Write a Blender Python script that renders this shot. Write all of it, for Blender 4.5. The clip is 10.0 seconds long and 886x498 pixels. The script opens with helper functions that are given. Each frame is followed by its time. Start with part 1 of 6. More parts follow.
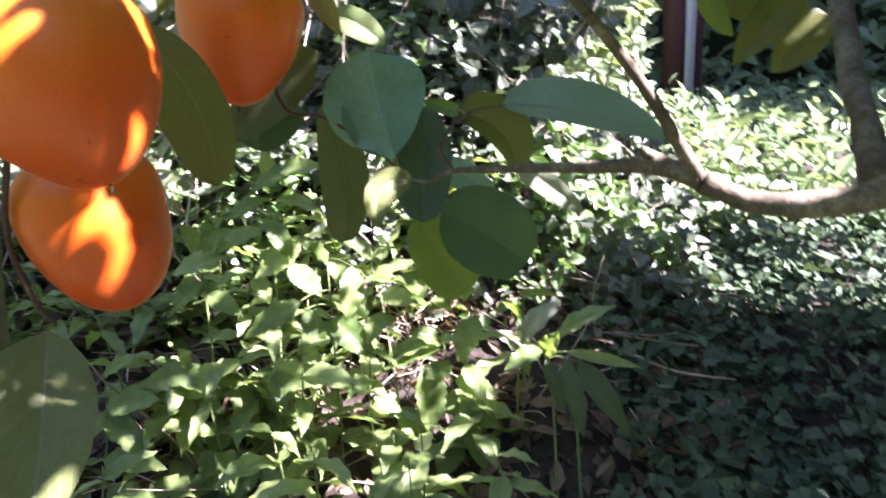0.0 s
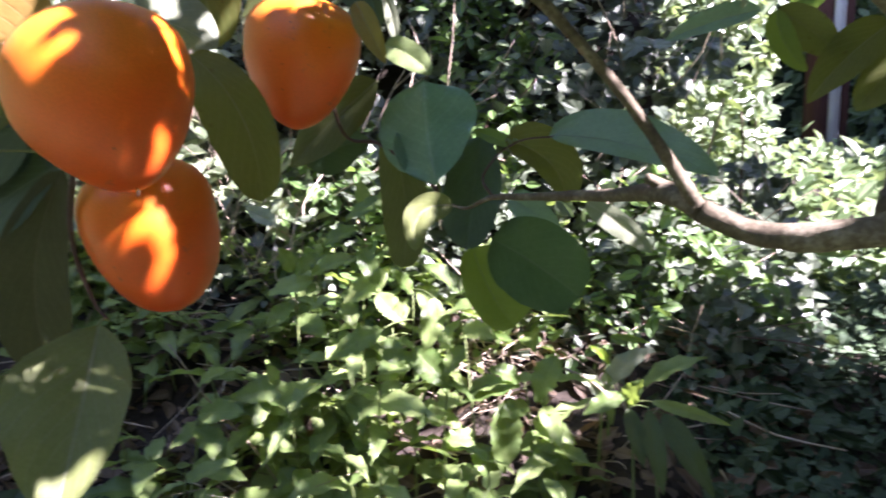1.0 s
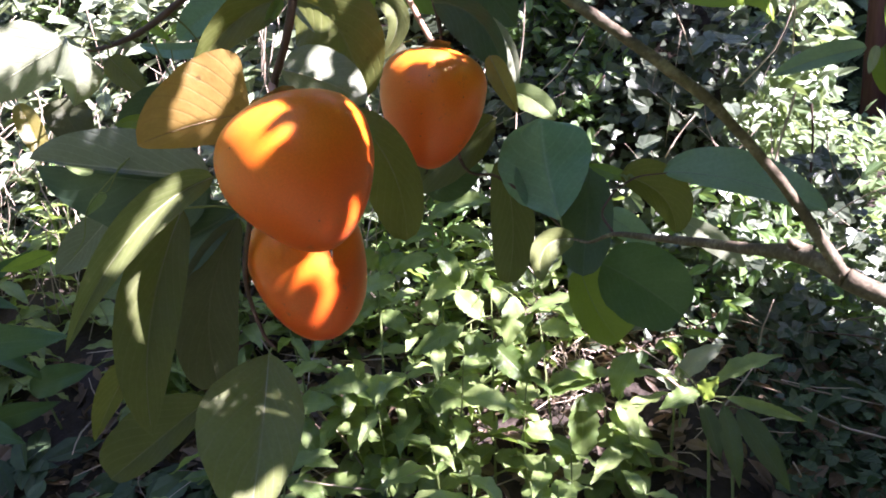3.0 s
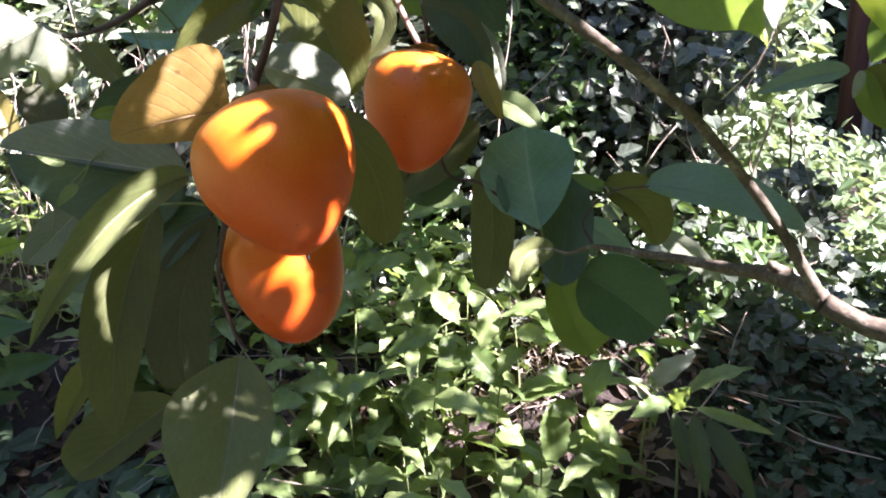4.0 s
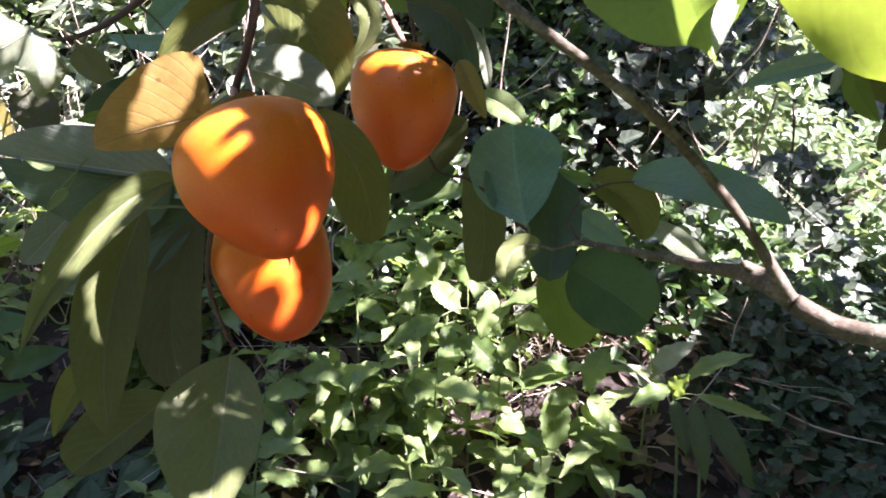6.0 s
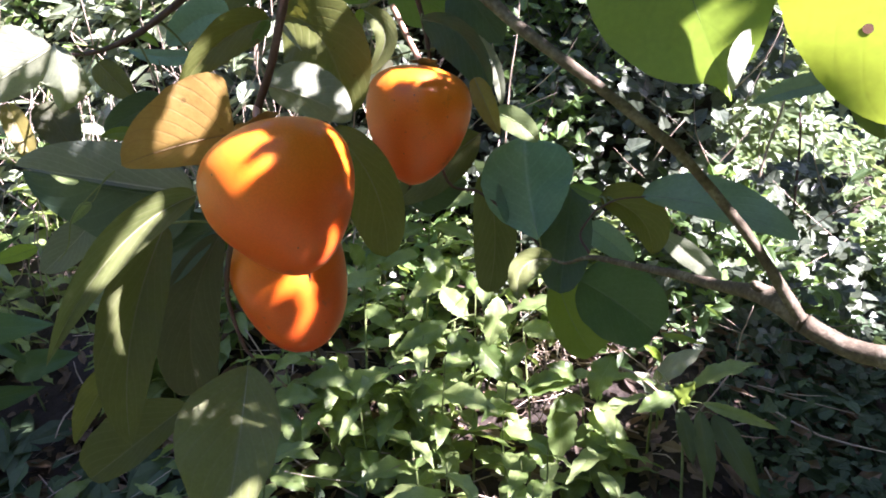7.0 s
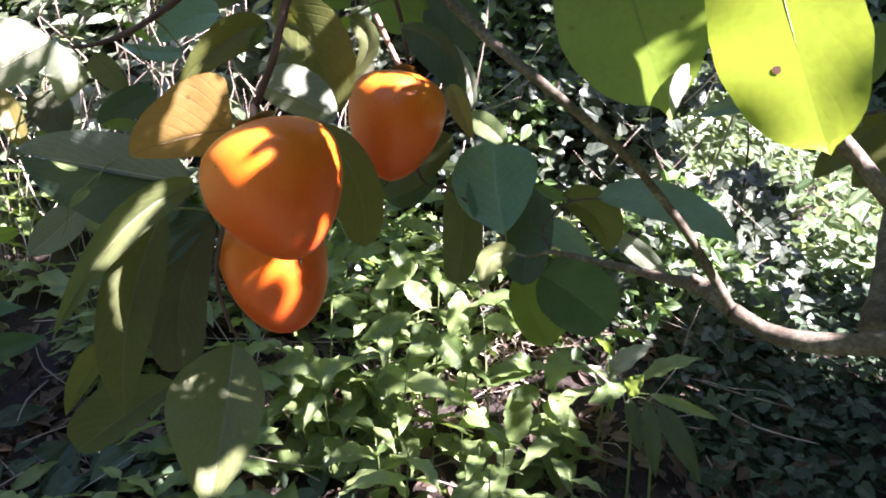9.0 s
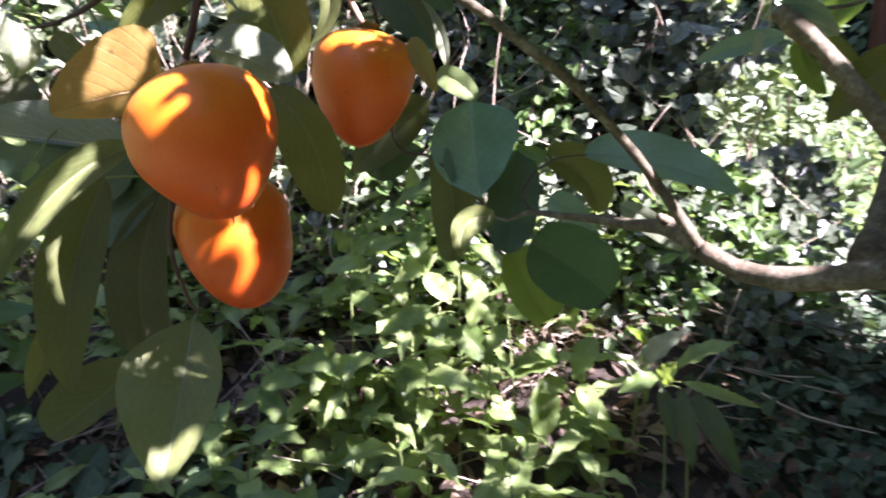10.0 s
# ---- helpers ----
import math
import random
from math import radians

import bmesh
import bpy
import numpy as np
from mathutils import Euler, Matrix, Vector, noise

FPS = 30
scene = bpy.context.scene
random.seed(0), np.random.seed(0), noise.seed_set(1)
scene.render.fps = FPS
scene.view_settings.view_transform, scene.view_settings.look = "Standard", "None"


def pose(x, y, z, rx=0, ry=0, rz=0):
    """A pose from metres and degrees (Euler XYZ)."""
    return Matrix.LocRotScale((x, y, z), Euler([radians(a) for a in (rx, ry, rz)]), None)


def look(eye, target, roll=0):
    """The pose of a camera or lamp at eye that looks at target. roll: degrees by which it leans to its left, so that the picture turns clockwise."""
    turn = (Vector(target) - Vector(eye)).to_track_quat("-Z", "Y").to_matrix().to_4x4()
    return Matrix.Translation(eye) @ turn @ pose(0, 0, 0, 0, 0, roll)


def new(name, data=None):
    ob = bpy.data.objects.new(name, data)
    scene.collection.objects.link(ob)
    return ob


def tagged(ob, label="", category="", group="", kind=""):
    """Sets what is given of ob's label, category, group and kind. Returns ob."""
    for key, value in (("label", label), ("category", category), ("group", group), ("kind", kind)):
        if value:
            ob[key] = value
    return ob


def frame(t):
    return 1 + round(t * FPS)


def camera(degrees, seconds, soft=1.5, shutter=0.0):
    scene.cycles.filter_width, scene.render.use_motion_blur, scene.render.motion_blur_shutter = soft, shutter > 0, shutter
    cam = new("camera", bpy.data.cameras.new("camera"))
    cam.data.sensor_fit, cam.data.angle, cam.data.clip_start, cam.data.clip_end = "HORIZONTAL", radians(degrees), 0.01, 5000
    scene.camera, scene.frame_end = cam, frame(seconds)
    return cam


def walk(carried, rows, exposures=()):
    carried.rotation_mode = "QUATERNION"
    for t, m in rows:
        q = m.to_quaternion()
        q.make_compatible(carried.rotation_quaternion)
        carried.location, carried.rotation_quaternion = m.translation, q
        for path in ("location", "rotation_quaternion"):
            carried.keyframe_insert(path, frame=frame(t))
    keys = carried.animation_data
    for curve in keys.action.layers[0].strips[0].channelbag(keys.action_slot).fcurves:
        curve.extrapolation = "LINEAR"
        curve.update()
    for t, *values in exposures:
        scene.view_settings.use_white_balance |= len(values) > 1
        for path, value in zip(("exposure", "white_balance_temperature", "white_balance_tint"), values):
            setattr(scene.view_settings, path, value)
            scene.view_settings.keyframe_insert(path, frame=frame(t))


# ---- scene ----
cam = camera(63.5, 10.0, soft=1.8, shutter=0.5)
PATH = [
    (0, (-0.01, 0.076, 1.298), (-0.001, 2.027, 0.859), -2.4),
    (0.5, (0.007, 0.078, 1.306), (-0.137, 2.041, 0.949), 0.7),
    (1, (0.044, 0.074, 1.287), (-0.287, 2.021, 0.973), -0.9),
    (1.5, (0.028, 0.081, 1.314), (-0.523, 1.974, 0.976), -3.0),
    (2, (0.014, 0.058, 1.33), (-0.581, 1.939, 1.001), -2.4),
    (2.5, (-0.001, 0.037, 1.327), (-0.564, 1.922, 0.968), -3.2),
    (2.7, (-0.003, 0.029, 1.329), (-0.478, 1.933, 0.945), -2.9),
    (3.8, (-0.011, 0.033, 1.341), (-0.407, 1.959, 0.975), -0.5),
    (4, (-0.008, 0.035, 1.338), (-0.384, 1.96, 0.947), 0.7),
    (4.5, (0.006, 0.031, 1.344), (-0.357, 1.951, 0.918), 0.3),
    (5, (0.015, 0.024, 1.35), (-0.354, 1.945, 0.931), -0.5),
    (5.5, (0.014, 0.028, 1.349), (-0.363, 1.946, 0.925), -0.0),
    (6, (0.008, 0.035, 1.348), (-0.394, 1.946, 0.913), -0.1),
    (6.2, (0.005, 0.036, 1.349), (-0.405, 1.945, 0.914), -0.3),
    (7.3, (0.003, 0.019, 1.359), (-0.410, 1.929, 0.933), 0.3),
    (7.5, (0.003, 0.013, 1.359), (-0.41, 1.924, 0.935), 0.3),
    (8, (0.001, 0.0, 1.357), (-0.406, 1.911, 0.931), 0.3),
    (8.5, (-0.001, -0.01, 1.364), (-0.363, 1.91, 0.934), 2.0),
    (9, (0.001, -0.017, 1.363), (-0.298, 1.912, 0.928), 2.4),
    (9.5, (0.031, -0.005, 1.341), (-0.247, 1.925, 0.898), 1.6),
    (10, (0.056, 0.022, 1.326), (-0.401, 1.925, 0.915), -0.8),
]
walk(cam, [(t, look(eye, target, roll)) for t, eye, target, roll in PATH], [(0, 3.72, 5820, 38), (0.5, 3.58, 5820, 38), (1, 3.38, 5820, 38), (5.5, 3.31, 5820, 38), (9, 3.29, 5820, 38), (10, 3.34, 5820, 38)])

# ---- world, sun, exposure ----
SUN = Vector((0.668, -0.232, 0.707)).normalized()      # the way to the sun
world = bpy.data.worlds.new("sky")
scene.world = world
world.use_nodes = True
wn = world.node_tree.nodes
sky = wn.new("ShaderNodeTexSky")
sky.sky_type = "NISHITA"
sky.sun_disc = False
sky.sun_elevation = math.asin(SUN.z)
sky.sun_rotation = math.atan2(SUN.x, SUN.y)
world.node_tree.links.new(sky.outputs[0], wn["Background"].inputs[0])
wn["Background"].inputs[1].default_value = 0.05
sun = new("sun", bpy.data.lights.new("sun", "SUN"))
sun.data.energy = 5.0
sun.data.angle = radians(0.5)
sun.data.color = (1.0, 0.945, 0.89)
sun.matrix_world = look(SUN * 20, (0, 0, 0))


# ---- materials ----
def nodes_of(name):
    m = bpy.data.materials.new(name)
    m.use_nodes = True
    t = m.node_tree
    t.nodes.clear()

    def add(kind, **values):
        n = t.nodes.new(kind)
        for k, v in values.items():
            n.inputs[k].default_value = v
        return n

    def link(a, b):
        t.links.new(a, b)

    return m, t, add, link


def ramp(t, stops):
    r = t.nodes.new("ShaderNodeValToRGB")
    while len(r.color_ramp.elements) < len(stops):
        r.color_ramp.elements.new(0.5)
    for e, (p, c) in zip(r.color_ramp.elements, stops):
        e.position, e.color = p, (*c, 1)
    return r


def calc(t, op, a, b=0.0):
    n = t.nodes.new("ShaderNodeMath")
    n.operation = op
    for i, v in enumerate((a, b)):
        if isinstance(v, (int, float)):
            n.inputs[i].default_value = v
        else:
            t.links.new(v, n.inputs[i])
    return n.outputs[0]


def mix_col(t, fac, a, b):
    n = t.nodes.new("ShaderNodeMix")
    n.data_type = "RGBA"
    for sock, v in ((n.inputs[0], fac), (n.inputs[6], a), (n.inputs[7], b)):
        if isinstance(v, (int, float)):
            sock.default_value = v
        elif isinstance(v, tuple):
            sock.default_value = (*v, 1)
        else:
            t.links.new(v, sock)
    return n.outputs[2]


def leaf_material(name, dark, light, vein, glow, through_light=0.4, rough=0.42, veins=8.0, spots=0.0, random_by="object", gloss=0.5, relief=0.5):
    """A leaf: veins along its UV, mottling at two scales, and light that comes through the blade."""
    m, t, add, link = nodes_of(name)
    uv = t.nodes.new("ShaderNodeUVMap")
    sep = t.nodes.new("ShaderNodeSeparateXYZ")
    link(uv.outputs[0], sep.inputs[0])
    u, v = sep.outputs[0], sep.outputs[1]
    off = calc(t, "ABSOLUTE", calc(t, "SUBTRACT", v, 0.5))
    geo = t.nodes.new("ShaderNodeNewGeometry")
    info = t.nodes.new("ShaderNodeObjectInfo")
    rnd = info.outputs["Random"] if random_by == "object" else geo.outputs["Random Per Island"]
    tc = t.nodes.new("ShaderNodeTexCoord")
    n1 = add("ShaderNodeTexNoise", Scale=38.0, Detail=4.0, Roughness=0.6)
    n2 = add("ShaderNodeTexNoise", Scale=420.0, Detail=3.0)
    for n in (n1, n2):
        link(tc.outputs["Object"], n.inputs["Vector"])
    tone = calc(t, "ADD", calc(t, "MULTIPLY", n1.outputs[0], 0.7), calc(t, "MULTIPLY", rnd, 0.45))
    base = ramp(t, [(0.25, dark), (0.85, light)])
    link(tone, base.inputs[0])
    # side veins run forward from the midrib
    phase = calc(t, "FRACT", calc(t, "SUBTRACT", calc(t, "MULTIPLY", u, veins), calc(t, "MULTIPLY", off, veins * 0.95)))
    side = calc(t, "SUBTRACT", 1.0, calc(t, "MULTIPLY", calc(t, "ABSOLUTE", calc(t, "SUBTRACT", phase, 0.5)), 9.0))
    side = calc(t, "MAXIMUM", side, 0.0)
    mid = calc(t, "MAXIMUM", calc(t, "SUBTRACT", 1.0, calc(t, "MULTIPLY", off, 40.0)), 0.0)
    line = calc(t, "MAXIMUM", calc(t, "MULTIPLY", side, 0.35), calc(t, "MULTIPLY", mid, 0.8))
    col = mix_col(t, line, base.outputs[0], vein)
    grain = calc(t, "ADD", calc(t, "MULTIPLY", n2.outputs[0], 0.5), 0.75)
    g = t.nodes.new("ShaderNodeVectorMath")
    g.operation = "SCALE"
    link(col, g.inputs[0])
    link(grain, g.inputs["Scale"])
    col = g.outputs[0]
    if spots:
        vo = add("ShaderNodeTexVoronoi", Scale=75.0)
        link(tc.outputs["Object"], vo.inputs["Vector"])
        sp = calc(t, "MULTIPLY", calc(t, "LESS_THAN", vo.outputs["Distance"], 0.10), spots)
        col = mix_col(t, sp, col, (0.05, 0.022, 0.008))
    p = add("ShaderNodeBsdfPrincipled", Roughness=rough)
    p.inputs["Specular IOR Level"].default_value = gloss
    link(col, p.inputs["Base Color"])
    bump = add("ShaderNodeBump", Strength=relief, Distance=0.0006)
    h = calc(t, "ADD", calc(t, "MULTIPLY", line, -1.0), calc(t, "MULTIPLY", n2.outputs[0], 0.5))
    h = calc(t, "ADD", h, calc(t, "MULTIPLY", n1.outputs[0], 1.2))
    link(h, bump.inputs["Height"])
    link(bump.outputs[0], p.inputs["Normal"])
    tr = add("ShaderNodeBsdfTranslucent")
    gl = mix_col(t, 0.65, col, glow)
    gl = mix_col(t, calc(t, "MULTIPLY", line, 0.3), gl, dark)
    link(gl, tr.inputs["Color"])
    mx = add("ShaderNodeMixShader", Fac=through_light)
    link(p.outputs[0], mx.inputs[1])
    link(tr.outputs[0], mx.inputs[2])
    out = t.nodes.new("ShaderNodeOutputMaterial")
    link(mx.outputs[0], out.inputs[0])
    return m


def rough_material(name, stops, scale, rough=0.85, bump=0.6, depth=0.003, stretch=(1, 1, 1), random_amount=0.0, gloss=0.3):
    """Bark, soil, dry stalks and timber: noise at two scales with relief."""
    m, t, add, link = nodes_of(name)
    tc = t.nodes.new("ShaderNodeTexCoord")
    mp = t.nodes.new("ShaderNodeMapping")
    mp.inputs["Scale"].default_value = stretch
    link(tc.outputs["Object"], mp.inputs[0])
    n1 = add("ShaderNodeTexNoise", Scale=scale, Detail=6.0, Roughness=0.65)
    n2 = add("ShaderNodeTexNoise", Scale=scale * 7, Detail=4.0)
    link(mp.outputs[0], n1.inputs["Vector"])
    link(mp.outputs[0], n2.inputs["Vector"])
    tone = calc(t, "ADD", calc(t, "MULTIPLY", n1.outputs[0], 0.65), calc(t, "MULTIPLY", n2.outputs[0], 0.35))
    if random_amount:
        geo = t.nodes.new("ShaderNodeNewGeometry")
        tone = calc(t, "ADD", calc(t, "MULTIPLY", tone, 1 - random_amount), calc(t, "MULTIPLY", geo.outputs["Random Per Island"], random_amount))
    r = ramp(t, stops)
    link(tone, r.inputs[0])
    p = add("ShaderNodeBsdfPrincipled", Roughness=rough)
    p.inputs["Specular IOR Level"].default_value = gloss
    link(r.outputs[0], p.inputs["Base Color"])
    b = add("ShaderNodeBump", Strength=bump, Distance=depth)
    link(tone, b.inputs["Height"])
    link(b.outputs[0], p.inputs["Normal"])
    out = t.nodes.new("ShaderNodeOutputMaterial")
    link(p.outputs[0], out.inputs[0])
    return m


def skin_material():
    """Ripe persimmon skin: orange, redder towards the tip, fine dots, a waxy bloom and a few dark scars."""
    m, t, add, link = nodes_of("persimmon_skin")
    tc = t.nodes.new("ShaderNodeTexCoord")
    sep = t.nodes.new("ShaderNodeSeparateXYZ")
    link(tc.outputs["Object"], sep.inputs[0])
    n1 = add("ShaderNodeTexNoise", Scale=32.0, Detail=3.0)
    n2 = add("ShaderNodeTexNoise", Scale=900.0, Detail=2.0)
    vo = add("ShaderNodeTexVoronoi", Scale=95.0)
    n3 = add("ShaderNodeTexNoise", Scale=60.0, Detail=5.0, Roughness=0.7)
    for n in (n1, n2, vo, n3):
        link(tc.outputs["Object"], n.inputs["Vector"])
    height = calc(t, "ADD", calc(t, "MULTIPLY", sep.outputs[2], 10.0), calc(t, "MULTIPLY", n1.outputs[0], 0.35))
    r = ramp(t, [(-0.0, (0.80, 0.215, 0.006)), (0.35, (0.74, 0.120, 0.003)), (1.0, (0.60, 0.058, 0.004))])
    link(calc(t, "MULTIPLY", height, -1.0), r.inputs[0])
    fine = calc(t, "ADD", calc(t, "MULTIPLY", n2.outputs[0], 0.3), 0.85)
    s = t.nodes.new("ShaderNodeVectorMath")
    s.operation = "SCALE"
    link(r.outputs[0], s.inputs[0])
    link(fine, s.inputs["Scale"])
    dots = calc(t, "MULTIPLY", calc(t, "LESS_THAN", vo.outputs["Distance"], 0.055), 0.7)
    col = mix_col(t, dots, s.outputs[0], (0.16, 0.05, 0.02))
    scar = ramp(t, [(0.62, (0, 0, 0)), (0.70, (1, 1, 1))])
    link(n3.outputs[0], scar.inputs[0])
    col = mix_col(t, calc(t, "MULTIPLY", scar.outputs[0], 0.45), col, (0.22, 0.08, 0.05))
    p = add("ShaderNodeBsdfPrincipled", Roughness=0.38)
    p.inputs["Specular IOR Level"].default_value = 0.45
    p.inputs["Subsurface Weight"].default_value = 0.25
    p.inputs["Subsurface Radius"].default_value = (1.0, 0.35, 0.08)
    p.inputs["Subsurface Scale"].default_value = 0.004
    p.inputs["Sheen Weight"].default_value = 0.02
    link(col, p.inputs["Base Color"])
    rr = calc(t, "ADD", calc(t, "MULTIPLY", n1.outputs[0], 0.25), 0.28)
    link(rr, p.inputs["Roughness"])
    b = add("ShaderNodeBump", Strength=0.12, Distance=0.0004)
    link(calc(t, "ADD", n2.outputs[0], calc(t, "MULTIPLY", n3.outputs[0], 2.0)), b.inputs["Height"])
    link(b.outputs[0], p.inputs["Normal"])
    out = t.nodes.new("ShaderNodeOutputMaterial")
    link(p.outputs[0], out.inputs[0])
    return m


